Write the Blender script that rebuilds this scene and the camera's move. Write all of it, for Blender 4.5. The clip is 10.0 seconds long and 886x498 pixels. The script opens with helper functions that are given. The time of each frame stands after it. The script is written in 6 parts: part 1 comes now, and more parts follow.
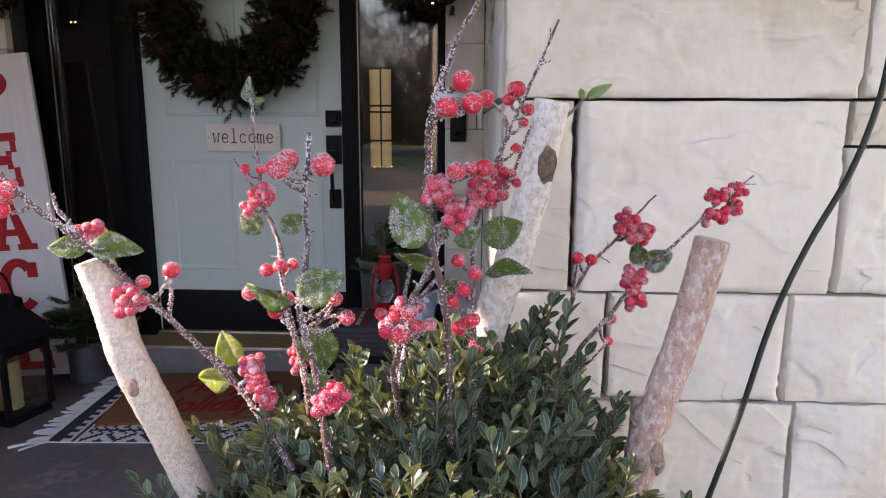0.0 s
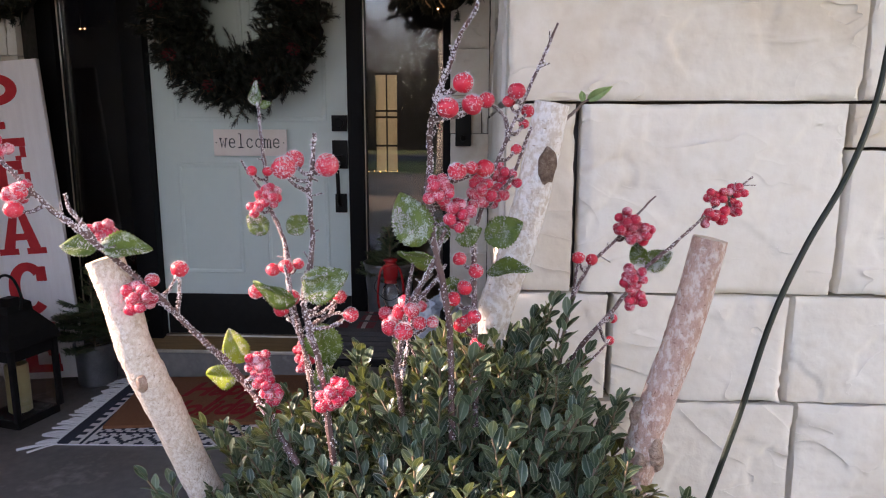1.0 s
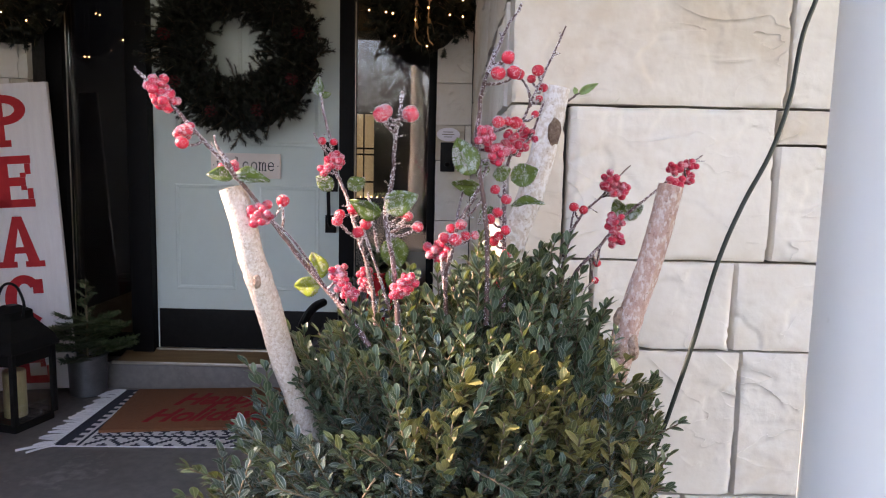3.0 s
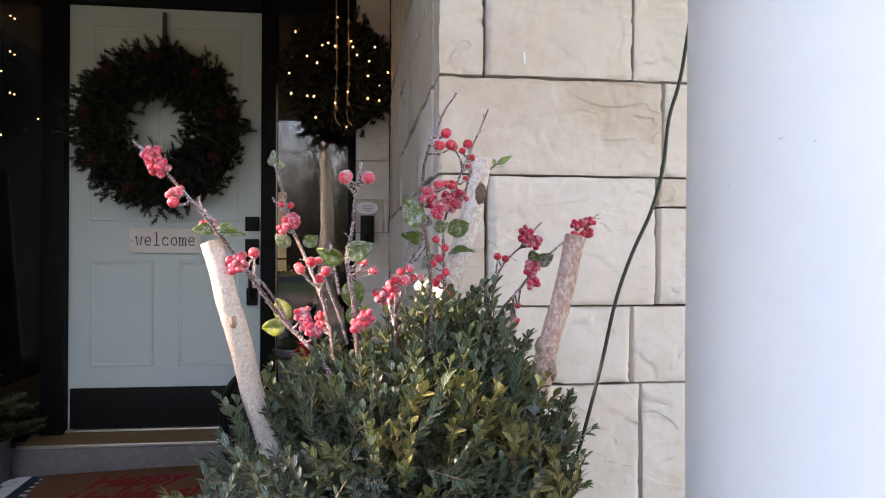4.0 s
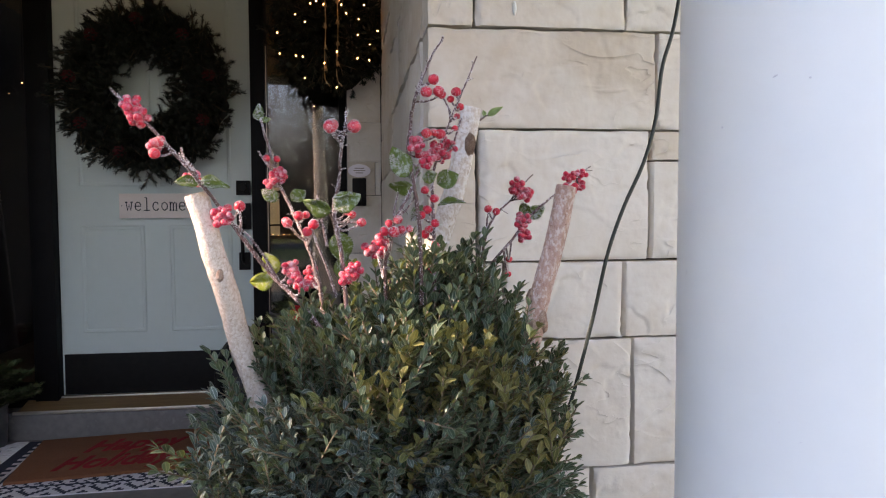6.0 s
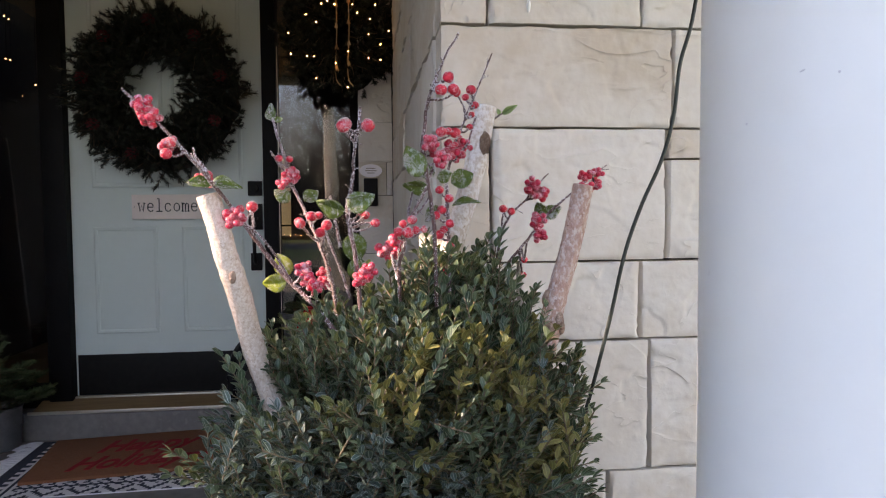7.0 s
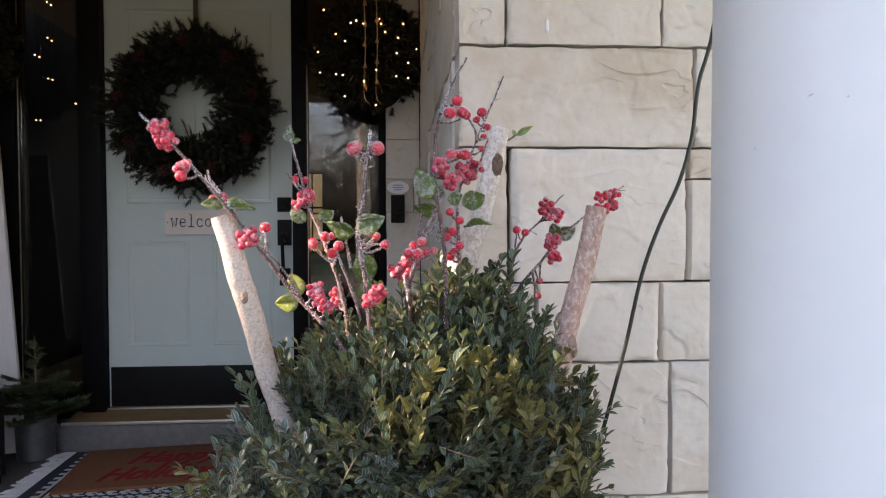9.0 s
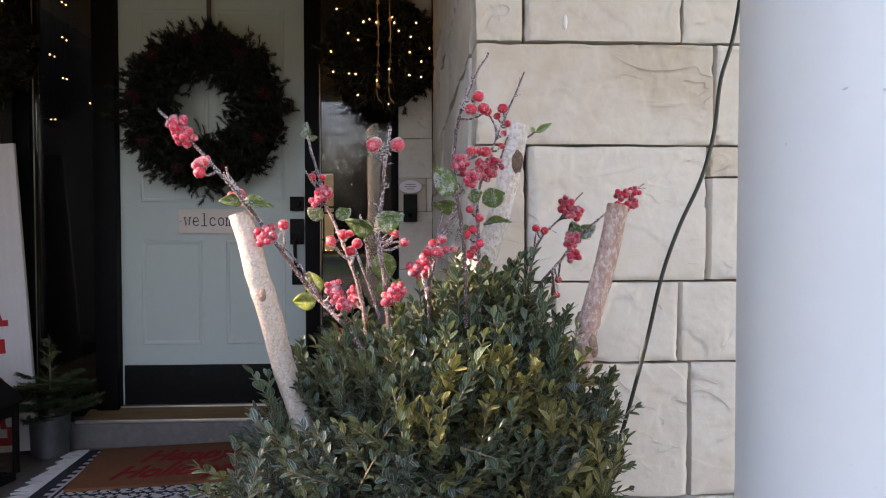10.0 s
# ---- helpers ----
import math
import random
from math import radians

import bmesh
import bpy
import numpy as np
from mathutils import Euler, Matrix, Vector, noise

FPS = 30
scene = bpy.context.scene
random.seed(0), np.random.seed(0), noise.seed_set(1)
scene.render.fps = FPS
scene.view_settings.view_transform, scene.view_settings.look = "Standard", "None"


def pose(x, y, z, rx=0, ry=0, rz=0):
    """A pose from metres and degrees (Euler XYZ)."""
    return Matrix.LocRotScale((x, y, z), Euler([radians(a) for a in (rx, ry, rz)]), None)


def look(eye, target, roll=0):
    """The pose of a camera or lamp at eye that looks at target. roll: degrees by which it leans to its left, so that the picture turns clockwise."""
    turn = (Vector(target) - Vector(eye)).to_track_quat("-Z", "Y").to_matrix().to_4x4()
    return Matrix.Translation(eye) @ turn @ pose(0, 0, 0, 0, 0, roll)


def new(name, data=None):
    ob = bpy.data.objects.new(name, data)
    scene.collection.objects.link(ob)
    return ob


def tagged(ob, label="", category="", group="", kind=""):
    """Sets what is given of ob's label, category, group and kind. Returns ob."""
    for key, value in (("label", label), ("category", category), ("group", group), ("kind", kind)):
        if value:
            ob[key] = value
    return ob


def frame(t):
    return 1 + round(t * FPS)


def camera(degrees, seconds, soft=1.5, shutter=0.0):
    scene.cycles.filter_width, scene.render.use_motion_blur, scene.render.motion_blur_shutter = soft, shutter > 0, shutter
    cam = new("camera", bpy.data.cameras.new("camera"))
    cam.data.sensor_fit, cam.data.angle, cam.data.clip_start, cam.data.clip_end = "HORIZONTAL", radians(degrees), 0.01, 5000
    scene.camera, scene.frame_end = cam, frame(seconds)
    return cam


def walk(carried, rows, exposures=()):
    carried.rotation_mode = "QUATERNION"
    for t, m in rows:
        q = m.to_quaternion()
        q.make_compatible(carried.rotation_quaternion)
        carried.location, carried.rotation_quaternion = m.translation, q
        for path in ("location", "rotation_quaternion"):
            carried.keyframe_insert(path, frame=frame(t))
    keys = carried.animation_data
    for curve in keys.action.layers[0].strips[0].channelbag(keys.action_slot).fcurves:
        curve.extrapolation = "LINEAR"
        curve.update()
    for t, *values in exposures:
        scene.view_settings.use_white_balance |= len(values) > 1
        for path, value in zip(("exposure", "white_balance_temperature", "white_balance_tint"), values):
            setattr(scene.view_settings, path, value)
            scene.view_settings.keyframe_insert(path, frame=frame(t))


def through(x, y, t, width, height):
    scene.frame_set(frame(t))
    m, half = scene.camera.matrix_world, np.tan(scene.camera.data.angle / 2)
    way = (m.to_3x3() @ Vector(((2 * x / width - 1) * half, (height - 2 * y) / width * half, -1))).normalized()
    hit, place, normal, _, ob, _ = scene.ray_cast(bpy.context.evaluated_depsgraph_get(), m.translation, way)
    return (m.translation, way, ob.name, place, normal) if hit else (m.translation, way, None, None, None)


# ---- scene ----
cam = camera(66.0, 10.0, soft=1.12)
PATH = [
    (0, (-0.034, -0.917, 1.180), (-0.128, 1.046, 0.807), 0.2),
    (0.5, (-0.031, -0.921, 1.181), (-0.116, 1.044, 0.820), 0.2),
    (1, (-0.030, -0.929, 1.177), (-0.142, 1.035, 0.819), 0.1),
    (1.5, (-0.026, -0.944, 1.170), (-0.183, 1.015, 0.800), -0.1),
    (2, (-0.019, -0.963, 1.175), (-0.172, 0.994, 0.793), 0.2),
    (2.2, (-0.029, -0.969, 1.171), (-0.143, 0.991, 0.791), 0.8),
    (3.3, (-0.118, -1.241, 1.078), (-0.068, 0.754, 0.955), 1.0),
    (3.5, (-0.129, -1.280, 1.078), (-0.007, 0.716, 1.026), 0.8),
    (4, (-0.150, -1.314, 1.059), (0.094, 0.671, 1.061), 0.3),
    (4.5, (-0.143, -1.315, 1.045), (0.121, 0.667, 1.015), 0.0),
    (5, (-0.141, -1.310, 1.037), (0.127, 0.671, 0.981), 0.1),
    (5.5, (-0.140, -1.308, 1.038), (0.133, 0.671, 0.942), -0.1),
    (7, (-0.145, -1.287, 1.039), (0.083, 0.697, 0.942), -0.5),
    (7.5, (-0.140, -1.285, 1.041), (0.089, 0.699, 0.932), -0.4),
    (8, (-0.141, -1.290, 1.047), (0.086, 0.694, 0.943), -0.4),
    (8.5, (-0.118, -1.299, 1.049), (0.080, 0.689, 0.971), -0.5),
    (9, (-0.116, -1.290, 1.048), (0.018, 0.705, 0.995), -0.2),
    (9.5, (-0.118, -1.283, 1.047), (-0.008, 0.713, 0.995), -0.2),
    (10, (-0.128, -1.279, 1.045), (-0.023, 0.718, 0.992), -0.1),
]
walk(cam, [(t, look(eye, target, roll)) for t, eye, target, roll in PATH],
     exposures=[(0.0, 2.79, 8050, 34), (2.0, 2.79, 8050, 34), (3.3, 3.0, 8250, 33), (3.6, 2.96, 8250, 33), (4.0, 2.79, 8250, 32), (4.5, 2.63, 8250, 32), (7.0, 2.55, 8250, 31), (10.0, 2.58, 8200, 31)])

# ---- light ----
SUN_FROM = Vector((-0.92, 0.025, 0.40)).normalized()
world = bpy.data.worlds.new("sky")
scene.world = world
world.use_nodes = True
wn = world.node_tree.nodes
sky = wn.new("ShaderNodeTexSky")
sky.sky_type = "NISHITA"
sky.sun_disc = False
sky.dust_density = 0.0
sky.air_density = 1.0
sky.sun_elevation = math.asin(SUN_FROM.z)
sky.sun_rotation = math.atan2(SUN_FROM.x, SUN_FROM.y)
wn["Background"].inputs["Strength"].default_value = 0.15
world.node_tree.links.new(sky.outputs["Color"], wn["Background"].inputs["Color"])
sun = new("sun", bpy.data.lights.new("sun", "SUN"))
sun.data.energy = 2.7
sun.data.angle = radians(0.5)
sun.data.color = (1.0, 0.93, 0.84)
sun.matrix_world = look(SUN_FROM * 20, (0, 0, 0))


# ---- materials ----


def material(name, colors, scale=20.0, rough=0.6, metal=0.0, bump=0.2, bump_scale=None, detail=6.0, stretch=(1, 1, 1),
             fine=0.35, per_object=0.0, per_island=0.0, specular=0.5, transmission=0.0, through=0.0, distance=0.002, sheen=0.0):
    """A surface with broad stains and fine grain. colors: two to four linear base colours, spread by noise."""
    m = bpy.data.materials.new(name)
    m.use_nodes = True
    nt = m.node_tree
    bsdf = nt.nodes["Principled BSDF"]
    out = nt.nodes["Material Output"]
    co = nt.nodes.new("ShaderNodeTexCoord")
    mp = nt.nodes.new("ShaderNodeMapping")
    mp.inputs["Scale"].default_value = stretch
    nt.links.new(co.outputs["Object"], mp.inputs["Vector"])
    big = nt.nodes.new("ShaderNodeTexNoise")
    big.inputs["Scale"].default_value = scale
    big.inputs["Detail"].default_value = detail
    small = nt.nodes.new("ShaderNodeTexNoise")
    small.inputs["Scale"].default_value = scale * 9
    small.inputs["Detail"].default_value = 4
    for n in (big, small):
        nt.links.new(mp.outputs["Vector"], n.inputs["Vector"])
    mix = nt.nodes.new("ShaderNodeMix")
    mix.data_type = "FLOAT"
    mix.inputs[0].default_value = fine
    nt.links.new(big.outputs["Fac"], mix.inputs[2])
    nt.links.new(small.outputs["Fac"], mix.inputs[3])
    fac = mix.outputs[0]
    if per_object or per_island:
        src = nt.nodes.new("ShaderNodeObjectInfo" if per_object else "ShaderNodeNewGeometry")
        rnd = src.outputs["Random" if per_object else "Random Per Island"]
        m1 = nt.nodes.new("ShaderNodeMath")
        m1.operation = "MULTIPLY_ADD"
        m1.inputs[1].default_value = per_object or per_island
        m1.inputs[2].default_value = -0.5 * (per_object or per_island)
        nt.links.new(rnd, m1.inputs[0])
        m2 = nt.nodes.new("ShaderNodeMath")
        m2.operation = "ADD"
        nt.links.new(m1.outputs[0], m2.inputs[0])
        nt.links.new(fac, m2.inputs[1])
        fac = m2.outputs[0]
        if per_object:
            wob = nt.nodes.new("ShaderNodeVectorMath")
            wob.operation = "ADD"
            nt.links.new(rnd, wob.inputs[1])
            nt.links.new(co.outputs["Object"], wob.inputs[0])
            nt.links.new(wob.outputs[0], mp.inputs["Vector"])
    ramp = nt.nodes.new("ShaderNodeValToRGB")
    els = ramp.color_ramp.elements
    els[0].position, els[1].position = 0.3, 0.7
    while len(els) < len(colors):
        els.new(0.5)
    for i, c in enumerate(colors):
        els[i].position = 0.3 + 0.4 * i / (len(colors) - 1)
        els[i].color = (*c, 1)
    nt.links.new(fac, ramp.inputs["Fac"])
    nt.links.new(ramp.outputs["Color"], bsdf.inputs["Base Color"])
    bsdf.inputs["Roughness"].default_value = rough
    bsdf.inputs["Metallic"].default_value = metal
    bsdf.inputs["Specular IOR Level"].default_value = specular
    bsdf.inputs["Transmission Weight"].default_value = transmission
    bsdf.inputs["Sheen Weight"].default_value = sheen
    if bump:
        b = nt.nodes.new("ShaderNodeBump")
        b.inputs["Strength"].default_value = bump
        b.inputs["Distance"].default_value = distance
        hn = nt.nodes.new("ShaderNodeTexNoise")
        hn.inputs["Scale"].default_value = bump_scale or scale * 4
        hn.inputs["Detail"].default_value = 8
        nt.links.new(mp.outputs["Vector"], hn.inputs["Vector"])
        nt.links.new(hn.outputs["Fac"], b.inputs["Height"])
        nt.links.new(b.outputs["Normal"], bsdf.inputs["Normal"])
    if through:
        tr = nt.nodes.new("ShaderNodeBsdfTranslucent")
        nt.links.new(ramp.outputs["Color"], tr.inputs["Color"])
        ms = nt.nodes.new("ShaderNodeMixShader")
        ms.inputs[0].default_value = through
        nt.links.new(bsdf.outputs[0], ms.inputs[1])
        nt.links.new(tr.outputs[0], ms.inputs[2])
        nt.links.new(ms.outputs[0], out.inputs["Surface"])
    return m


def frosted(name, colors, frost=(0.75, 0.72, 0.72), cover=0.5, frost_scale=260.0, rough=0.35, through=0.0, scale=30.0):
    """A coloured surface partly crusted with white grains of sugar frost."""
    m = material(name, colors, scale=scale, rough=rough, bump=0.0, per_island=0.3, through=through)
    nt = m.node_tree
    bsdf = nt.nodes["Principled BSDF"]
    ramp = nt.nodes["Color Ramp"]
    co = nt.nodes["Texture Coordinate"]
    fine = nt.nodes.new("ShaderNodeTexNoise")
    fine.inputs["Scale"].default_value = frost_scale * 2.4
    fine.inputs["Detail"].default_value = 3
    patch = nt.nodes.new("ShaderNodeTexNoise")
    patch.inputs["Scale"].default_value = frost_scale * 0.28
    patch.inputs["Detail"].default_value = 4
    for n in (fine, patch):
        nt.links.new(co.outputs["Object"], n.inputs["Vector"])
    half = nt.nodes.new("ShaderNodeMath")
    half.operation = "MULTIPLY"
    half.inputs[1].default_value = 0.5
    nt.links.new(patch.outputs["Fac"], half.inputs[0])
    add = nt.nodes.new("ShaderNodeMath")
    add.operation = "MULTIPLY_ADD"
    add.inputs[1].default_value = 0.5
    nt.links.new(fine.outputs["Fac"], add.inputs[0])
    nt.links.new(half.outputs[0], add.inputs[2])
    mask = nt.nodes.new("ShaderNodeValToRGB")
    mask.color_ramp.elements[0].position = 0.645 - 0.14 * cover
    mask.color_ramp.elements[1].position = 0.715 - 0.14 * cover
    each = nt.nodes.new("ShaderNodeObjectInfo")
    vary = nt.nodes.new("ShaderNodeMath")
    vary.operation = "MULTIPLY_ADD"
    vary.inputs[1].default_value = 0.07
    nt.links.new(each.outputs["Random"], vary.inputs[0])
    nt.links.new(add.outputs[0], vary.inputs[2])
    nt.links.new(vary.outputs[0], mask.inputs["Fac"])
    mix = nt.nodes.new("ShaderNodeMix")
    mix.data_type = "RGBA"
    nt.links.new(mask.outputs["Color"], mix.inputs[0])
    nt.links.new(ramp.outputs["Color"], mix.inputs[6])
    mix.inputs[7].default_value = (*frost, 1)
    nt.links.new(mix.outputs[2], bsdf.inputs["Base Color"])
    if through:
        nt.links.new(mix.outputs[2], nt.nodes["Translucent BSDF"].inputs["Color"])
    rg = nt.nodes.new("ShaderNodeMath")
    rg.operation = "MULTIPLY_ADD"
    rg.inputs[1].default_value = 0.4
    rg.inputs[2].default_value = rough
    nt.links.new(mask.outputs["Color"], rg.inputs[0])
    nt.links.new(rg.outputs[0], bsdf.inputs["Roughness"])
    b = nt.nodes.new("ShaderNodeBump")
    b.inputs["Strength"].default_value = 0.8
    b.inputs["Distance"].default_value = 0.0006
    nt.links.new(mask.outputs["Color"], b.inputs["Height"])
    nt.links.new(b.outputs["Normal"], bsdf.inputs["Normal"])
    return m


def glow(name, color, strength):
    m = bpy.data.materials.new(name)
    m.use_nodes = True
    bsdf = m.node_tree.nodes["Principled BSDF"]
    bsdf.inputs["Base Color"].default_value = (*color, 1)
    bsdf.inputs["Emission Color"].default_value = (*color, 1)
    bsdf.inputs["Emission Strength"].default_value = strength
    return m


def clear_glass(name, tint=(1, 1, 1), rough=0.0):
    m = bpy.data.materials.new(name)
    m.use_nodes = True
    b = m.node_tree.nodes["Principled BSDF"]
    b.inputs["Base Color"].default_value = (*tint, 1)
    b.inputs["Transmission Weight"].default_value = 1.0
    b.inputs["Roughness"].default_value = rough
    b.inputs["IOR"].default_value = 1.5
    return m


M_STONE = material("limestone", [(0.55, 0.475, 0.39), (0.62, 0.568, 0.50), (0.66, 0.622, 0.565), (0.60, 0.538, 0.46)], scale=4, rough=0.85, bump=0.2,
                   bump_scale=70, per_object=0.25, distance=0.006, specular=0.2, fine=0.25)
nt = M_STONE.node_tree



def math_node(nt, op, a, b, c=None):
    n = nt.nodes.new("ShaderNodeMath")
    n.operation = op
    for i, v in enumerate((a, b, c)):
        if v is None:
            continue
        if isinstance(v, (int, float)):
            n.inputs[i].default_value = v
        else:
            nt.links.new(v, n.inputs[i])
    return n.outputs[0]


def noise_node(nt, vec, scale, detail, distortion=0.0):
    n = nt.nodes.new("ShaderNodeTexNoise")
    n.inputs["Scale"].default_value = scale
    n.inputs["Detail"].default_value = detail
    n.inputs["Distortion"].default_value = distortion
    nt.links.new(vec, n.inputs["Vector"])
    return n.outputs["Fac"]


# shell-like flakes: gentle slopes that end in crisp scalloped steps
vec = nt.nodes.new("ShaderNodeMapping")
vec.inputs["Rotation"].default_value = (0, 0.5, 0)
vec.inputs["Scale"].default_value = (1, 1, 1.7)
nt.links.new(nt.nodes["Mapping"].outputs["Vector"], vec.inputs["Vector"])
steps = math_node(nt, "FRACT", math_node(nt, "MULTIPLY", noise_node(nt, vec.outputs["Vector"], 4.6, 3, 0.7), 7.0), 0.0)
steps = math_node(nt, "POWER", steps, 7.0)
keep = math_node(nt, "MULTIPLY_ADD", noise_node(nt, vec.outputs["Vector"], 6.5, 3), 5.0, -2.3)
keep = math_node(nt, "MINIMUM", math_node(nt, "MAXIMUM", keep, 0.0), 1.0)
crease = nt.nodes.new("ShaderNodeBump")
crease.inputs["Strength"].default_value = 0.7
crease.inputs["Distance"].default_value = 0.007
nt.links.new(math_node(nt, "MULTIPLY", steps, keep), crease.inputs["Height"])
nt.links.new(nt.nodes["Bump"].outputs["Normal"], crease.inputs["Normal"])
nt.links.new(crease.outputs["Normal"], nt.nodes["Principled BSDF"].inputs["Normal"])
M_MORTAR = material("mortar", [(0.05, 0.045, 0.04), (0.09, 0.085, 0.08)], scale=40, rough=0.95)
M_FLOOR = material("porch_concrete", [(0.11, 0.102, 0.095), (0.19, 0.174, 0.16), (0.14, 0.126, 0.116), (0.30, 0.275, 0.25)], scale=3, rough=0.55, bump=0.15, bump_scale=90)
M_DOOR = material("mint_paint", [(0.585, 0.675, 0.63), (0.625, 0.715, 0.67)], scale=3, rough=0.45, bump=0.05, bump_scale=200)
M_BLACK = material("black_paint", [(0.004, 0.004, 0.0045), (0.007, 0.007, 0.0075)], scale=8, rough=0.5, bump=0.03, specular=0.1)
M_BLACK_METAL = material("black_metal", [(0.007, 0.0065, 0.0065), (0.012, 0.0115, 0.011)], scale=30, rough=0.5, bump=0.05, specular=0.12)
M_SILL = material("sill_wood", [(0.18, 0.105, 0.045), (0.28, 0.175, 0.085)], scale=6, rough=0.5, stretch=(1, 12, 12))
M_ALU = material("threshold_metal", [(0.55, 0.50, 0.42), (0.7, 0.66, 0.58)], scale=20, rough=0.35, metal=0.8, bump=0.03)
M_WHITE = material("white_column_paint", [(0.73, 0.755, 0.74), (0.78, 0.80, 0.785)], scale=3, rough=0.5, bump=0.04, bump_scale=150)
M_CEIL = material("ceiling_timber", [(0.45, 0.215, 0.05), (0.53, 0.265, 0.07)], scale=3, rough=0.7)


def bark(name, base, pale, dark, cover, scale, streak=0.35, rough=0.75, peel=0.35):
    """Bark with paler peeling skin over a darker ground, short cross dashes and lengthwise cracks."""
    m = material(name, base, scale=scale, rough=rough, bump=0.8, bump_scale=scale * 3, stretch=(1, 1, streak), distance=0.003, fine=0.45)
    nt = m.node_tree
    bsdf, ramp, co = nt.nodes["Principled BSDF"], nt.nodes["Color Ramp"], nt.nodes["Texture Coordinate"]
    last = ramp.outputs["Color"]
    for tint, sc, st, lo, hi in ((pale, scale * 1.5, (1, 1, peel), 0.60 - 0.3 * cover, 0.74 - 0.3 * cover), (dark, scale * 1.5, (0.7, 0.7, 3.2), 0.63, 0.69), (dark, scale * 2.6, (1, 1, 0.12), 0.66, 0.72)):
        mp = nt.nodes.new("ShaderNodeMapping")
        mp.inputs["Scale"].default_value = st
        mp.inputs["Location"].default_value = (sc, sc * 0.3, 0)
        nz = nt.nodes.new("ShaderNodeTexNoise")
        nz.inputs["Scale"].default_value = sc
        nz.inputs["Detail"].default_value = 7
        nz.inputs["Roughness"].default_value = 0.62
        rp = nt.nodes.new("ShaderNodeValToRGB")
        rp.color_ramp.elements[0].position, rp.color_ramp.elements[1].position = lo, hi
        mx = nt.nodes.new("ShaderNodeMix")
        mx.data_type = "RGBA"
        nt.links.new(co.outputs["Object"], mp.inputs["Vector"])
        nt.links.new(mp.outputs["Vector"], nz.inputs["Vector"])
        nt.links.new(nz.outputs["Fac"], rp.inputs["Fac"])
        nt.links.new(rp.outputs["Color"], mx.inputs[0])
        nt.links.new(last, mx.inputs[6])
        mx.inputs[7].default_value = (*tint, 1)
        last = mx.outputs[2]
    nt.links.new(last, bsdf.inputs["Base Color"])
    return m


M_BARK_PALE = bark("pale_birch_bark", [(0.44, 0.32, 0.235), (0.60, 0.48, 0.385), (0.70, 0.60, 0.51)], (0.72, 0.63, 0.56), (0.28, 0.19, 0.14), 0.5, 190, 0.8, 0.75, 0.9)
M_BARK_WHITE = bark("white_birch_bark", [(0.54, 0.43, 0.34), (0.63, 0.53, 0.44), (0.69, 0.60, 0.51)], (0.79, 0.74, 0.70), (0.36, 0.26, 0.19), 0.6, 130, 0.6, 0.75, 0.8)
M_BARK_PINK = bark("peeling_brown_bark", [(0.34, 0.175, 0.13), (0.52, 0.33, 0.265), (0.60, 0.43, 0.355)], (0.67, 0.57, 0.52), (0.20, 0.10, 0.07), 0.40, 130, 0.5, 0.75, 0.6)
# near-black surface of the added wall west of the entry
M_BLOCK_DARK = material("light_block_dark", [(0.018, 0.015, 0.013), (0.035, 0.028, 0.024)], scale=6, rough=0.8, stretch=(1, 1, 8))
M_SCUFF = material("grey_scuff", [(0.60, 0.60, 0.62), (0.68, 0.68, 0.70)], scale=300, rough=0.8)
M_BARK_GOLD = material("speckled_golden_bark", [(0.06, 0.03, 0.01), (0.20, 0.12, 0.04), (0.93, 0.88, 0.76), (0.96, 0.93, 0.88)], scale=11, rough=0.8, bump=0.9, fine=0.7)
M_KNOT_PALE = material("pale_bark_knot", [(0.24, 0.14, 0.10), (0.44, 0.30, 0.23), (0.60, 0.47, 0.39)], scale=160, rough=0.95, bump=1.0, bump_scale=400, distance=0.006)
M_KNOT = material("bark_knot", [(0.09, 0.05, 0.035), (0.22, 0.14, 0.10), (0.42, 0.31, 0.25)], scale=160, rough=0.95, bump=1.0, bump_scale=500, distance=0.006)
M_CUT = material("cut_wood", [(0.52, 0.42, 0.33), (0.64, 0.54, 0.44)], scale=80, rough=0.85)
M_STEM = frosted("frosted_stem", [(0.075, 0.038, 0.036), (0.15, 0.085, 0.078)], frost=(0.52, 0.44, 0.46), cover=0.42, frost_scale=300, rough=0.6)
M_TWIG = material("bare_twig", [(0.07, 0.045, 0.04), (0.16, 0.11, 0.10)], scale=120, rough=0.8)
M_FROST = material("frost_grain", [(0.62, 0.55, 0.57), (0.84, 0.80, 0.81)], scale=60, rough=0.35, bump=0, through=0.2)
M_BERRY = frosted("frosted_red_berry", [(0.58, 0.012, 0.036), (0.76, 0.03, 0.055)], frost=(0.90, 0.45, 0.46), cover=0.28, frost_scale=420, rough=0.42)
M_BERRY_DARK = frosted("frosted_crimson_berry", [(0.42, 0.008, 0.034), (0.64, 0.02, 0.058)], frost=(0.80, 0.40, 0.46), cover=0.62, frost_scale=420, rough=0.4)
M_LEAF = frosted("frosted_leaf", [(0.055, 0.115, 0.02), (0.115, 0.185, 0.032), (0.185, 0.25, 0.048)], frost=(0.60, 0.68, 0.60), cover=0.66, frost_scale=520, rough=0.45, through=0.35)
M_LEAF_PLAIN = material("plain_green_leaf", [(0.19, 0.30, 0.10), (0.33, 0.45, 0.18)], scale=80, rough=0.4, bump=0.2, through=0.25)
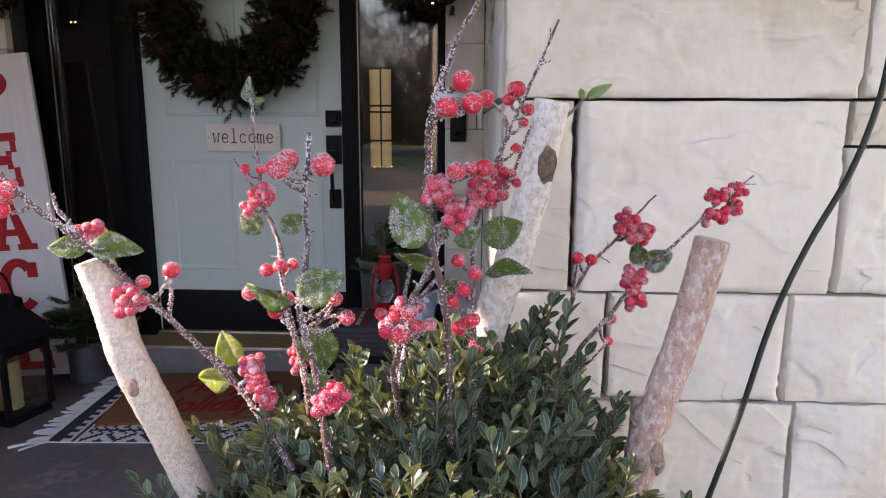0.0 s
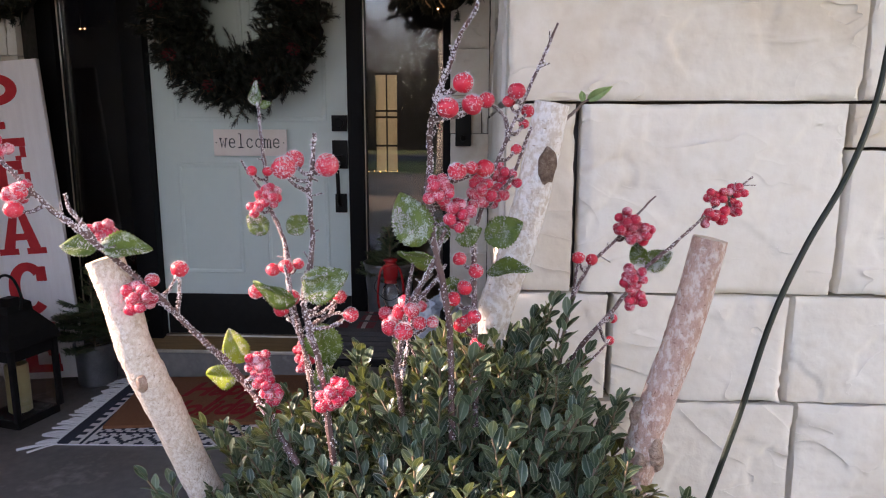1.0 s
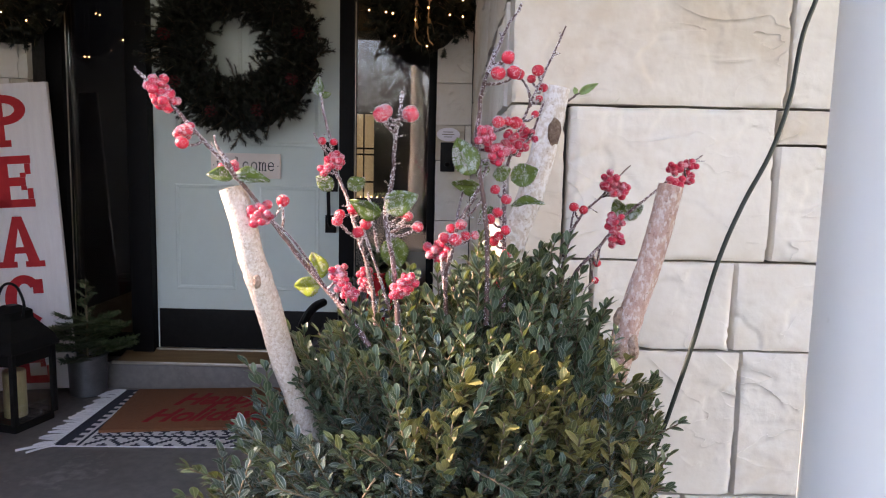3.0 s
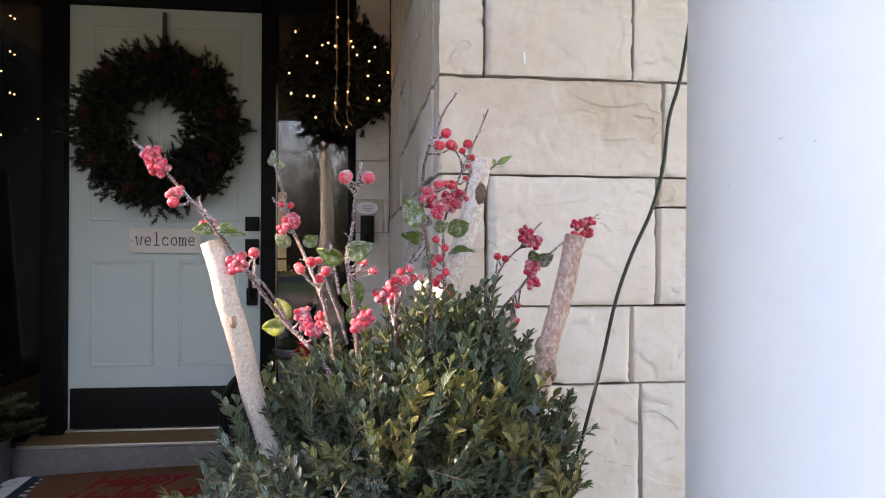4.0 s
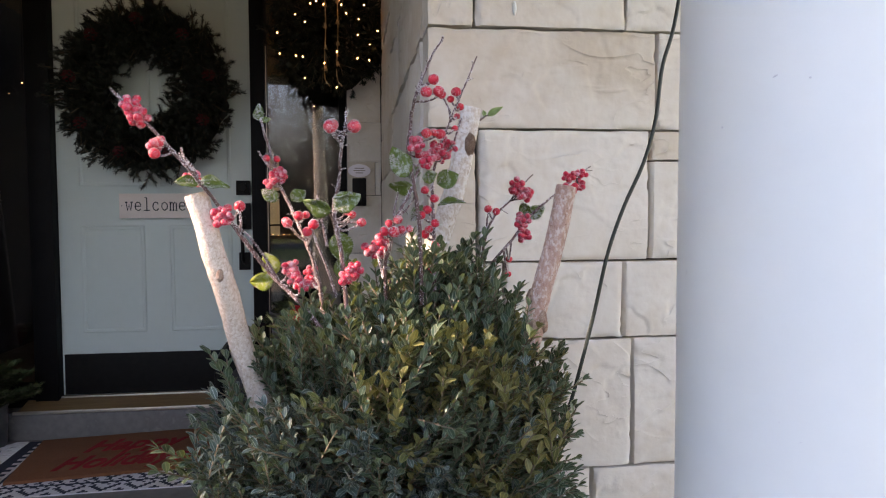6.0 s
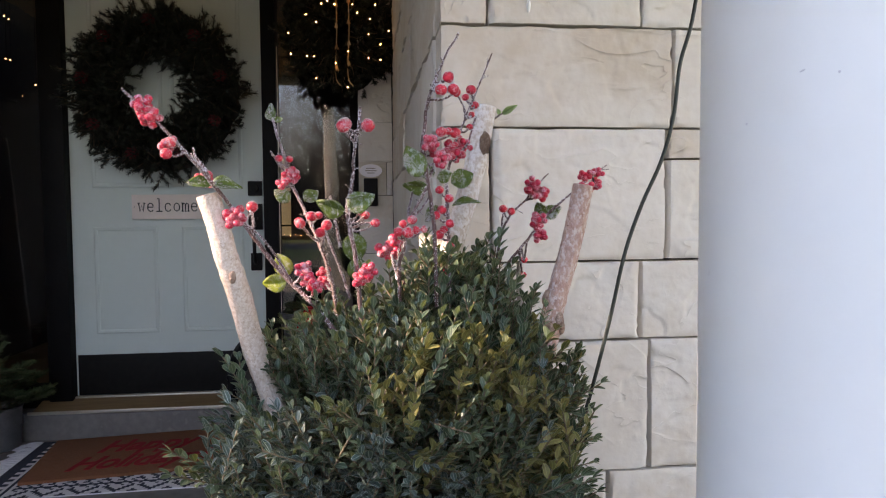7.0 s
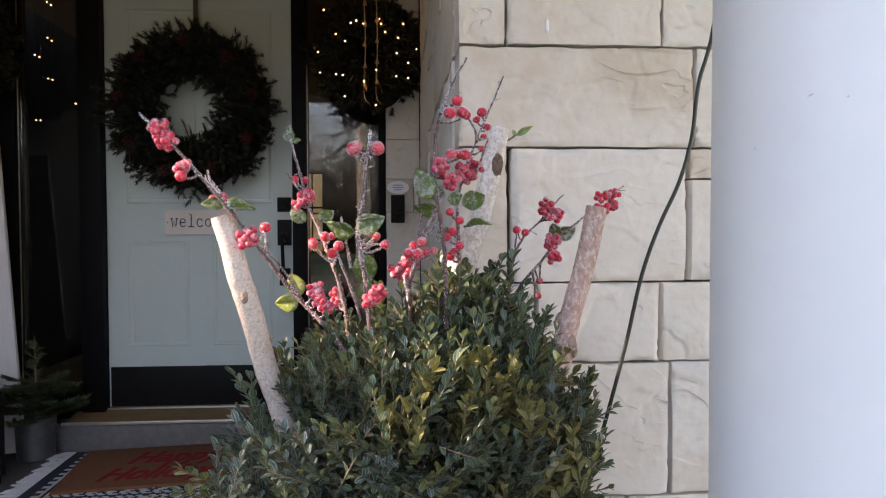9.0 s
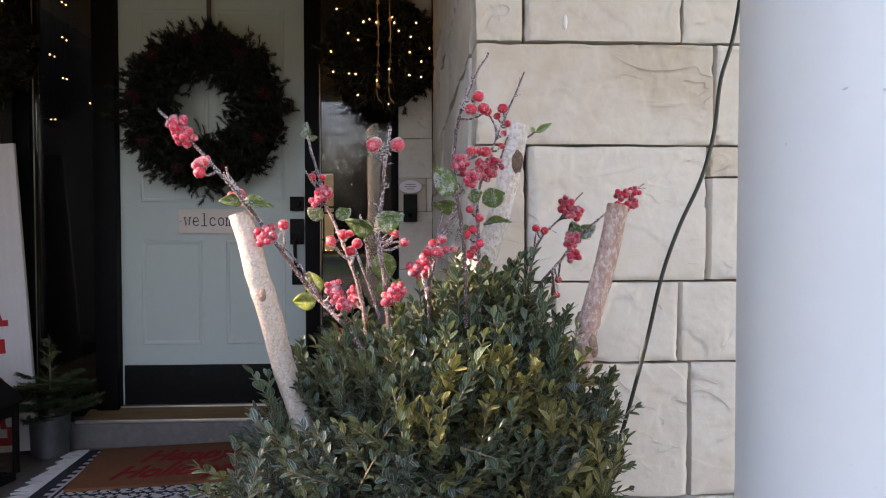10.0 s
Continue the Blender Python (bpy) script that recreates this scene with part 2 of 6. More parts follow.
M_LEAF_LIME = frosted("frosted_lime_leaf", [(0.33, 0.43, 0.04), (0.42, 0.49, 0.06)], frost=(0.72, 0.76, 0.50), cover=0.45, frost_scale=520, rough=0.45, through=0.45)
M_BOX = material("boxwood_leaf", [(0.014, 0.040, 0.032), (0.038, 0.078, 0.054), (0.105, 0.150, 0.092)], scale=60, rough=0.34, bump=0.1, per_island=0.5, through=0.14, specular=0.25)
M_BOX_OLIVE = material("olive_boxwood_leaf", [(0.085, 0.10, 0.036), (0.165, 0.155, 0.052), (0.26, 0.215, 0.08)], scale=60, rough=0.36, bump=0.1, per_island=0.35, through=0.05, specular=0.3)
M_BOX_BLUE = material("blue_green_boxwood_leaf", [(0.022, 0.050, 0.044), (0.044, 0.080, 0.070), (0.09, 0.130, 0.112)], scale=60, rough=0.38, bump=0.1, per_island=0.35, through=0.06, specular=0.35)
for m, rim in ((M_BOX, (0.27, 0.31, 0.21)), (M_BOX_OLIVE, (0.34, 0.32, 0.13)), (M_BOX_BLUE, (0.36, 0.40, 0.35))):
    nt = m.node_tree
    across = nt.nodes.new("ShaderNodeAttribute")
    across.attribute_name = "across"
    veins = nt.nodes.new("ShaderNodeValToRGB")
    veins.color_ramp.elements[0].position, veins.color_ramp.elements[0].color = 0.0, (0.9, 0.9, 0.9, 1)
    veins.color_ramp.elements[1].position, veins.color_ramp.elements[1].color = 0.16, (0, 0, 0, 1)
    for at, v in ((0.76, 0.0), (0.95, 1.0)):
        el = veins.color_ramp.elements.new(at)
        el.color = (v, v, v, 1)
    mx = nt.nodes.new("ShaderNodeMix")
    mx.data_type = "RGBA"
    mx.inputs[7].default_value = (*rim, 1)
    nt.links.new(across.outputs["Fac"], veins.inputs["Fac"])
    nt.links.new(veins.outputs["Color"], mx.inputs[0])
    nt.links.new(nt.nodes["Color Ramp"].outputs["Color"], mx.inputs[6])
    nt.links.new(mx.outputs[2], nt.nodes["Principled BSDF"].inputs["Base Color"])
    nt.links.remove(nt.nodes["Translucent BSDF"].inputs["Color"].links[0])
    nt.nodes["Translucent BSDF"].inputs["Color"].default_value = (0.30, 0.36, 0.07, 1)
M_WOODY = material("boxwood_stem", [(0.14, 0.10, 0.06), (0.22, 0.17, 0.11)], scale=80, rough=0.8)
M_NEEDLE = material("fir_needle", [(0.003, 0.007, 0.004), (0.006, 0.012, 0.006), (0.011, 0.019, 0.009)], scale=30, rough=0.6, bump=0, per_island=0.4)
M_ZINC = material("galvanised_zinc", [(0.13, 0.135, 0.14), (0.22, 0.225, 0.235)], scale=18, rough=0.42, metal=0.7, bump=0.06)
M_RED = material("red_enamel", [(0.30, 0.008, 0.01), (0.38, 0.012, 0.014)], scale=10, rough=0.25, bump=0.02)
M_CREAM = material("cream_cloth", [(0.62, 0.56, 0.46), (0.72, 0.67, 0.58)], scale=60, rough=0.9)
M_SIGN = material("whitewashed_board", [(0.76, 0.70, 0.69), (0.85, 0.80, 0.79)], scale=5, rough=0.7, bump=0.12, stretch=(8, 8, 1))
M_SIGN_RED = material("red_lettering", [(0.52, 0.016, 0.022), (0.62, 0.03, 0.035)], scale=30, rough=0.7)
M_TAG = material("sign_board", [(0.82, 0.71, 0.64), (0.88, 0.78, 0.71)], scale=12, rough=0.7)
M_INK = material("dark_lettering", [(0.03, 0.03, 0.03), (0.05, 0.05, 0.05)], scale=30, rough=0.8)
M_COIR = material("coir_mat", [(0.20, 0.07, 0.028), (0.30, 0.115, 0.05)], scale=120, rough=0.95, bump=1.0, bump_scale=600, distance=0.004)
M_MAT_RED = material("mat_red_print", [(0.30, 0.008, 0.012), (0.40, 0.014, 0.018)], scale=120, rough=0.95, bump=0.8, bump_scale=600)
M_RUG_WHITE = material("rug_cream_yarn", [(0.58, 0.56, 0.55), (0.72, 0.70, 0.69)], scale=200, rough=0.95, bump=0.8, bump_scale=700)
M_RUG_DARK = material("rug_navy_yarn", [(0.02, 0.025, 0.04), (0.04, 0.045, 0.065)], scale=200, rough=0.95, bump=0.8, bump_scale=700)
M_WAX = material("ivory_wax", [(0.55, 0.46, 0.22), (0.62, 0.54, 0.29)], scale=20, rough=0.45)
M_GLASS = clear_glass("pane_glass")
M_GLAZING = clear_glass("double_glazing")
M_GLAZING.node_tree.nodes["Principled BSDF"].inputs["IOR"].default_value = 1.55
M_CABLE = material("green_rubber", [(0.006, 0.014, 0.010), (0.012, 0.022, 0.016)], scale=60, rough=0.5, bump=0.05)
M_PLANTER = material("black_planter", [(0.010, 0.011, 0.013), (0.018, 0.019, 0.022)], scale=20, rough=0.45, bump=0.1)
M_SOIL = material("soil", [(0.02, 0.014, 0.01), (0.05, 0.035, 0.025)], scale=60, rough=1.0, bump=1.0)
M_LAWN = material("winter_lawn", [(0.10, 0.14, 0.03), (0.16, 0.20, 0.05), (0.20, 0.19, 0.08)], scale=1.5, rough=0.95, bump=1.0, bump_scale=40)
M_PATH = material("brown_paving", [(0.26, 0.195, 0.125), (0.34, 0.265, 0.175)], scale=2, rough=0.9)
M_ROAD = material("asphalt", [(0.05, 0.05, 0.05), (0.07, 0.07, 0.07)], scale=4, rough=0.9)
M_TRUNK = material("grey_trunk", [(0.07, 0.055, 0.045), (0.13, 0.105, 0.09)], scale=8, rough=0.9)
# near black in place of the darkness inside the hall
M_ROOM = material("room_shade_black", [(0.008, 0.007, 0.007), (0.013, 0.011, 0.010)], scale=3, rough=0.8)
# translucent sheet that tones down and warms the far window's daylight
M_DIMMER = material("daylight_dimmer", [(0.36, 0.30, 0.22), (0.46, 0.39, 0.29)], scale=30, rough=0.9, bump=0, through=0.75)
M_EVERGREEN = material("light_block_hedge", [(0.008, 0.014, 0.008), (0.02, 0.03, 0.015)], scale=2, rough=0.9, bump=0, per_island=0.4)
M_JUTE = material("jute", [(0.30, 0.20, 0.10), (0.42, 0.30, 0.17)], scale=90, rough=0.9)
M_BULB = glow("warm_bulb", (1.0, 0.50, 0.16), 7.0)
# faint glow for the dots that imitate bulbs mirrored in the glass
M_BULB_MIRRORED = glow("mirrored_bulb_glow", (1.0, 0.55, 0.22), 1.21)
M_PORCELAIN = material("lilac_porcelain", [(0.78, 0.74, 0.80), (0.84, 0.80, 0.85)], scale=20, rough=0.3, bump=0)
M_PLAID_RED = material("plaid_red_wool", [(0.10, 0.012, 0.018), (0.15, 0.02, 0.025)], scale=200, rough=0.95, bump=0.5)
M_PLAID_DARK = material("plaid_grey_wool", [(0.03, 0.028, 0.03), (0.06, 0.055, 0.055)], scale=200, rough=0.95, bump=0.5)
M_PLAID_PALE = material("plaid_pale_wool", [(0.30, 0.26, 0.24), (0.38, 0.33, 0.31)], scale=200, rough=0.95, bump=0.5)
M_DENIM = material("pale_blue_knit", [(0.42, 0.48, 0.58), (0.55, 0.61, 0.70)], scale=60, rough=0.95, bump=0.9, bump_scale=250)

# ---- mesh helpers ----


def finish(bm, name, mat, parent=None, label="", smooth=True):
    me = bpy.data.meshes.new(name)
    bmesh.ops.recalc_face_normals(bm, faces=bm.faces)
    bm.to_mesh(me)
    bm.free()
    for m in mat if isinstance(mat, (list, tuple)) else [mat]:
        me.materials.append(m)
    if smooth:
        me.shade_smooth()
        me.set_sharp_from_angle(angle=radians(35))
    ob = new(name, me)
    ob.parent = parent
    if label:
        tagged(ob, label)
    return ob


def part(name, bm, mat, parent, label="", smooth=True):
    return finish(bm, name, mat, parent, label, smooth)


def thing(name, label, category, at=(0, 0, 0), rz=0.0, group="", kind="", rx=0.0, ry=0.0):
    ob = new(name)
    ob.empty_display_size = 0.05
    ob.matrix_basis = pose(*at, rx, ry, rz)
    return tagged(ob, label, category, group, kind)


def box(x0, x1, y0, y1, z0, z1, bevel=0.0, bm=None, seg=2):
    bm = bm or bmesh.new()
    mx = Matrix.Translation(((x0 + x1) / 2, (y0 + y1) / 2, (z0 + z1) / 2)) @ Matrix.Diagonal((x1 - x0, y1 - y0, z1 - z0, 1))
    geo = bmesh.ops.create_cube(bm, size=1, matrix=mx)
    if bevel:
        es = list({e for v in geo["verts"] for e in v.link_edges})
        bmesh.ops.bevel(bm, geom=es, offset=bevel, segments=seg, affect="EDGES", profile=0.6)
    return bm


def smooth_line(pts, n):
    """A rounded line of n points through the given ones."""
    pts = [Vector(p) for p in pts]
    ext = [2 * pts[0] - pts[1], *pts, 2 * pts[-1] - pts[-2]]
    out = []
    for k in range(n):
        u = k / (n - 1) * (len(pts) - 1)
        i = min(int(u), len(pts) - 2)
        u -= i
        a, b, c, d = ext[i:i + 4]
        out.append(0.5 * (2 * b + (c - a) * u + (2 * a - 5 * b + 4 * c - d) * u ** 2 + (3 * b - a - 3 * c + d) * u ** 3))
    return out


def tube(pts, radii, seg=10, bm=None, caps=True, wobble=0.0, rs=None):
    """A round bar along points; radii one number or one a point."""
    bm = bm or bmesh.new()
    pts = [Vector(p) for p in pts]
    if not isinstance(radii, (list, tuple)):
        radii = [radii] * len(pts)
    rings, side = [], None
    for i, p in enumerate(pts):
        d = (pts[min(i + 1, len(pts) - 1)] - pts[max(i - 1, 0)]).normalized()
        if side is None:
            side = d.orthogonal().normalized()
        side = (side - d * side.dot(d)).normalized()
        up = d.cross(side)
        ring = []
        for k in range(seg):
            a = 2 * math.pi * k / seg
            r = radii[i]
            if wobble:
                r *= 1 + wobble * noise.noise(Vector((math.cos(a) * 1.5, math.sin(a) * 1.5, i * 0.55)) + Vector((p.x, p.y, 7)) * 9)
            ring.append(bm.verts.new(p + (side * math.cos(a) + up * math.sin(a)) * r))
        rings.append(ring)
    for a, b in zip(rings, rings[1:]):
        for k in range(seg):
            bm.faces.new((a[k], a[(k + 1) % seg], b[(k + 1) % seg], b[k]))
    if caps:
        bm.faces.new(rings[0][::-1])
        bm.faces.new(rings[-1])
    return bm


def lathe(profile, seg=32, bm=None, at=(0, 0, 0), close=False):
    """A turned body from (radius, height) pairs."""
    bm = bm or bmesh.new()
    rings = []
    for r, z in profile:
        rings.append([bm.verts.new((at[0] + r * math.cos(2 * math.pi * k / seg), at[1] + r * math.sin(2 * math.pi * k / seg), at[2] + z)) for k in range(seg)])
    for a, b in zip(rings, rings[1:]):
        for k in range(seg):
            bm.faces.new((a[k], a[(k + 1) % seg], b[(k + 1) % seg], b[k]))
    if close:
        bm.faces.new(rings[0][::-1])
        bm.faces.new(rings[-1])
    return bm


def ball(c, r, bm=None, sub=2, squash=1.0, lump=0.0):
    bm = bm or bmesh.new()
    vs = bmesh.ops.create_icosphere(bm, subdivisions=sub, radius=r, matrix=Matrix.Translation(c) @ Matrix.Diagonal((1, 1, squash, 1)))["verts"]
    if lump:
        for v in vs:
            d = v.co - Vector(c)
            v.co += d * lump * noise.noise(v.co * 160)
    return bm


def words(text, size, mat, name, parent, m, depth=0.002, label="", shear=0.0, bold=0.0, spacing=1.0):
    """Lettering in the built-in font as a mesh."""
    cu = bpy.data.curves.new(name, "FONT")
    cu.body, cu.size, cu.extrude, cu.shear, cu.offset = text, size, depth, shear, bold
    cu.space_character = spacing
    cu.align_x, cu.align_y = "CENTER", "CENTER"
    tmp = bpy.data.objects.new("lettering_source", cu)
    scene.collection.objects.link(tmp)
    bpy.context.view_layer.update()
    me = bpy.data.meshes.new_from_object(tmp.evaluated_get(bpy.context.evaluated_depsgraph_get()))
    bpy.data.objects.remove(tmp)
    bpy.data.curves.remove(cu)
    me.name = name
    me.materials.clear()
    me.materials.append(mat)
    ob = new(name, me)
    ob.parent = parent
    ob.matrix_basis = m
    if label:
        tagged(ob, label)
    return ob


# ---- setting: ground, floor, walls ----
ground = finish(box(-60, 60, -90, 12, -0.40, -0.16), "ground", M_LAWN, smooth=False)
tagged(ground, "winter lawn round the house", "lawn", kind="structure")
floor = finish(box(-4.2, 3.0, -1.9, 2.07, -0.2, 0.0, 0.006), "floor", M_FLOOR)
tagged(floor, "dark grey concrete porch floor", "floor", kind="structure")
doorstep = finish(box(-2.3, 0.0, 2.072, 2.22, -0.1, 0.128, 0.008), "doorstep", M_FLOOR)
tagged(doorstep, "dark grey concrete doorstep below the threshold", "step", kind="structure")
ceiling = finish(box(-3.30, 3.2, -1.20, 2.6, 2.42, 2.52), "ceiling", M_CEIL, smooth=False)
tagged(ceiling, "low timber porch ceiling", "ceiling", kind="structure")
fascia = finish(box(-3.30, 3.2, -1.24, -1.203, 2.34, 2.60, 0.004), "trim", M_WHITE)
tagged(fascia, "white fascia board along the porch edge", "trim", kind="structure")


def split_face(w, h, depth, seed, cell=0.009, amp=0.009, lean=0.0):
    """A split-faced stone of width w and height h whose face looks along -y: shallow shell-shaped flakes with crisp arcs, chipped arrises.
    lean: width of the rough dressed margin at its starting end."""
    bm = bmesh.new()
    nx, nz = max(4, int(w / cell)), max(4, int(h / cell))
    off = Vector((seed * 3.1, seed * 1.7, seed * 0.9))
    rs = random.Random(seed * 7 + 1)
    tilt = Vector((noise.noise(off), 0, noise.noise(off + Vector((5, 5, 5))))) * 0.006
    flakes = []
    for k in range(int(7 + w * h * 260)):
        R = rs.uniform(0.02, 0.085)
        flakes.append((rs.uniform(0, w), rs.uniform(0, h), R, R * rs.uniform(0.35, 0.8), rs.gauss(0.6, 0.8), rs.uniform(0.0003, 0.0021) * (0.4 + R / 0.07) * (1.8 if k % 4 == 0 else 0.8)))
    bites = [(rs.choice((0.0, w)), rs.uniform(0, h), rs.uniform(0.006, 0.017), rs.uniform(0.006, 0.02)) for k in range(2 + int(h * 14))]
    bites += [(rs.uniform(0, w), rs.choice((0.0, h)), rs.uniform(0.01, 0.035), rs.uniform(0.003, 0.008)) for k in range(1 + int(w * 5))]
    ragged = {s: rs.uniform(0.0005, 0.0024) if s in "lr" else rs.uniform(0.0003, 0.0012) for s in "lrbt"}
    grid = []
    for i in range(nx + 1):
        row = []
        for j in range(nz + 1):
            p = Vector((w * i / nx, 0, h * j / nz))
            edge = min(p.x, w - p.x, p.z, h - p.z)
            big = noise.fractal(p * 4 + off, 0.8, 2.1, 3)
            bend = noise.noise(p * 22 + off) * 0.35 + noise.noise(p * 60 + off) * 0.14
            sunk = 0.0
            for fx, fz, a, b, ang, dep in flakes:
                ux, uz = p.x - fx, p.z - fz
                if abs(ux) > a * 1.4 or abs(uz) > a * 1.4:
                    continue
                ca, sa = math.cos(ang), math.sin(ang)
                u, v = (ux * ca + uz * sa) / a, (uz * ca - ux * sa) / b
                rho = math.sqrt(u * u + v * v) + bend
                if rho < 1:
                    sunk += dep * max(0.0, 0.5 + 0.5 * v) * (0.55 + 0.45 * rho) * min(1, (1 - rho) * b / 0.0055)
            chip = max(0.0, 1 - edge / 0.011) ** 2 * (0.0008 + 0.013 * max(0, noise.noise(p * 15 + off * 2)))
            for bx, bz, br, bd in bites:
                far = math.hypot((p.x - bx) * 1.8, p.z - bz) / br + 1.3 * bend + 0.3
                if far < 1:
                    chip += bd * (1 - far) ** 0.7
            if lean:
                edge_w = lean * (0.75 + 0.5 * noise.noise(Vector((seed, p.z * 9, 2))) + 0.2 * noise.noise(Vector((seed, p.z * 55, 5))))
                chip += 0.011 * max(0.0, 1 - p.x / edge_w) ** 1.1 if edge_w > 0.001 else 0.0
            y = -amp * 0.3 * big + sunk + chip + tilt.x * (p.x - w / 2) * 2 + tilt.z * (p.z - h / 2) * 2
            y += 0.0005 * noise.noise(p * 130 + off)
            q = p.copy()
            if edge < 1e-6:
                jit = noise.fractal(p * 26 + off * 3, 0.7, 2.2, 3)
                q.x += ragged["l"] * (1 + jit) if i == 0 else (-ragged["r"] * (1 + jit) if i == nx else 0)
                q.z += ragged["b"] * (1 + jit) if j == 0 else (-ragged["t"] * (1 + jit) if j == nz else 0)
            row.append(bm.verts.new((q.x, y, q.z)))
        grid.append(row)
    for i in range(nx):
        for j in range(nz):
            bm.faces.new((grid[i][j], grid[i + 1][j], grid[i + 1][j + 1], grid[i][j + 1]))
    rim = [grid[i][0] for i in range(nx + 1)] + [grid[nx][j] for j in range(1, nz + 1)] + [grid[i][nz] for i in range(nx - 1, -1, -1)] + [grid[0][j] for j in range(nz - 1, 0, -1)]
    back = [bm.verts.new((v.co.x, depth, v.co.z)) for v in rim]
    for k in range(len(rim)):
        n = (k + 1) % len(rim)
        bm.faces.new((rim[n], rim[k], back[k], back[n]))
    bm.faces.new(back)
    return bm


GAP = 0.0016


def stones(wall, courses, along, face, back, seed):
    """Courses of stones under a wall: (z0, z1, joints). along 'x': faces -y; along 'y': faces -x."""
    for z0, z1, joints in courses:
        for a, b in zip(joints, joints[1:]):
            seed += 1
            push = random.uniform(-0.003, 0.003)
            near = seed < 100 and a < 0.66 and 0.3 < z1 < 1.75
            gap = GAP if seed < 100 else 2.4 * GAP if seed < 200 else 0.7 * GAP
            lean = (0.017 if a < 0.11 else (0.010, 0.004, 0.008, 0.0, 0.006)[seed % 5]) if near and a > 0.01 else 0.0
            bm = split_face(b - a - 2 * gap, z1 - z0 - 2 * gap, back - face, seed, (0.0037 if z1 > 0.8 and a < 0.46 else 0.0045) if near else 0.02, lean=lean)
            if along == "x":
                bm.transform(pose(a + gap, face + push, z0 + gap))
            else:
                bm.transform(pose(face + push, b - gap, z0 + gap, 0, 0, -90))
            part("stone", bm, M_STONE, wall)


def wall_thing(name, label):
    return thing(name, label, "wall", kind="structure")


COURSES = [
    (0.0, 0.28, [0, 0.25, 0.62, 1.1]), (0.28, 0.53, [0, 0.11, 0.328, 0.7, 1.1]), (0.53, 0.792, [0, 0.19, 0.413, 0.72, 1.1]),
    (0.792, 0.948, [0, 0.15, 0.392, 0.70, 1.1]), (0.948, 1.147, [0.447, 0.78, 1.1]), (1.147, 1.207, [0.449, 0.9, 1.1]),
    (0.948, 1.207, [0.0, 0.096]), (0.948, 1.207, [0.0995, 0.445]), (1.207, 1.40, [0, 0.459, 0.83, 1.1]), (1.40, 1.62, [0, 0.092, 0.394, 0.75, 1.1]),
    (1.62, 1.80, [0, 0.31, 0.66, 1.1]), (1.80, 2.05, [0, 0.14, 0.52, 1.1]), (2.05, 2.3, [0, 0.36, 0.7, 1.1]), (2.3, 2.415, [0, 0.5, 1.1]),
]
wall_east = wall_thing("wall_east", "split-faced cream limestone wall with dark open joints")
part("backing", box(0.032, 1.1, 0.045, 2.4, 0, 2.415), M_MORTAR, wall_east)
part("plain_end", box(1.103, 3.2, 0.0, 0.2, 0, 2.415), M_STONE, wall_east)
stones(wall_east, COURSES, "x", 0.0, 0.10, 1)
bm = ball((0, 0, 0), 0.0045, sub=2)
bm.transform(Matrix.Translation((0.169, -0.005, 1.435)) @ Matrix.Diagonal((0.9, 0.9, 3.2, 1)))
part("paint_drip", bm, M_WHITE, wall_east, "small white paint drip")
RETURN = [
    (0.0, 0.28, [0.105, 0.7, 1.4, 2.02]), (0.28, 0.53, [0.105, 0.5, 1.2, 2.02]), (0.53, 0.792, [0.105, 0.9, 1.6, 2.02]),
    (0.792, 0.948, [0.105, 0.55, 1.3, 2.02]), (0.948, 1.207, [0.105, 0.8, 1.5, 2.02]), (1.207, 1.40, [0.105, 0.45, 1.1, 2.02]),
    (1.40, 1.62, [0.105, 0.75, 1.4, 2.02]), (1.62, 1.80, [0.105, 0.5, 1.2, 2.02]), (1.80, 2.05, [0.105, 0.9, 1.6, 2.02]),
    (2.05, 2.3, [0.105, 0.6, 1.3, 2.02]), (2.3, 2.415, [0.105, 1.0, 2.02]),
]
stones(wall_east, RETURN, "y", -0.004, 0.03, 100)
wall_back = wall_thing("wall_back", "limestone pier beside the side window")
part("backing", box(-0.165, 0.028, 2.06, 2.4, 0, 2.415), M_MORTAR, wall_back)
stones(wall_back, [(0, 0.3, [-0.17, -0.005]), (0.3, 0.62, [-0.17, -0.005]), (0.62, 0.86, [-0.17, -0.005]), (0.86, 1.14, [-0.17, -0.005]),
                   (1.14, 1.30, [-0.17, -0.035, -0.005]), (1.30, 1.49, [-0.17, -0.005]), (1.49, 1.8, [-0.17, -0.005]), (1.8, 2.1, [-0.17, -0.005]), (2.1, 2.415, [-0.17, -0.005])],
       "x", 2.015, 2.06, 200)
wall_west_pier = wall_thing("wall_west", "limestone pier at the far side of the entry")
part("backing", box(-2.36, -2.05, 2.06, 2.4, 0, 2.415), M_MORTAR, wall_west_pier)
stones(wall_west_pier, [(0, 0.4, [-2.36, -2.2, -2.045]), (0.4, 0.8, [-2.36, -2.16, -2.045]), (0.8, 1.15, [-2.36, -2.25, -2.045]), (1.15, 1.47, [-2.36, -2.13, -2.045]),
                        (1.47, 1.66, [-2.36, -2.22, -2.09, -2.045]), (1.66, 2.0, [-2.36, -2.2, -2.045]), (2.0, 2.415, [-2.36, -2.045])], "x", 2.015, 2.06, 240)
# unseen wall, added to shade the entry and darken the left glass
part("west_light_block", box(-2.55, -2.363, 0.55, 2.4, 0, 2.415), M_BLOCK_DARK, wall_west_pier, "added unseen dark wall that keeps light off the entry")

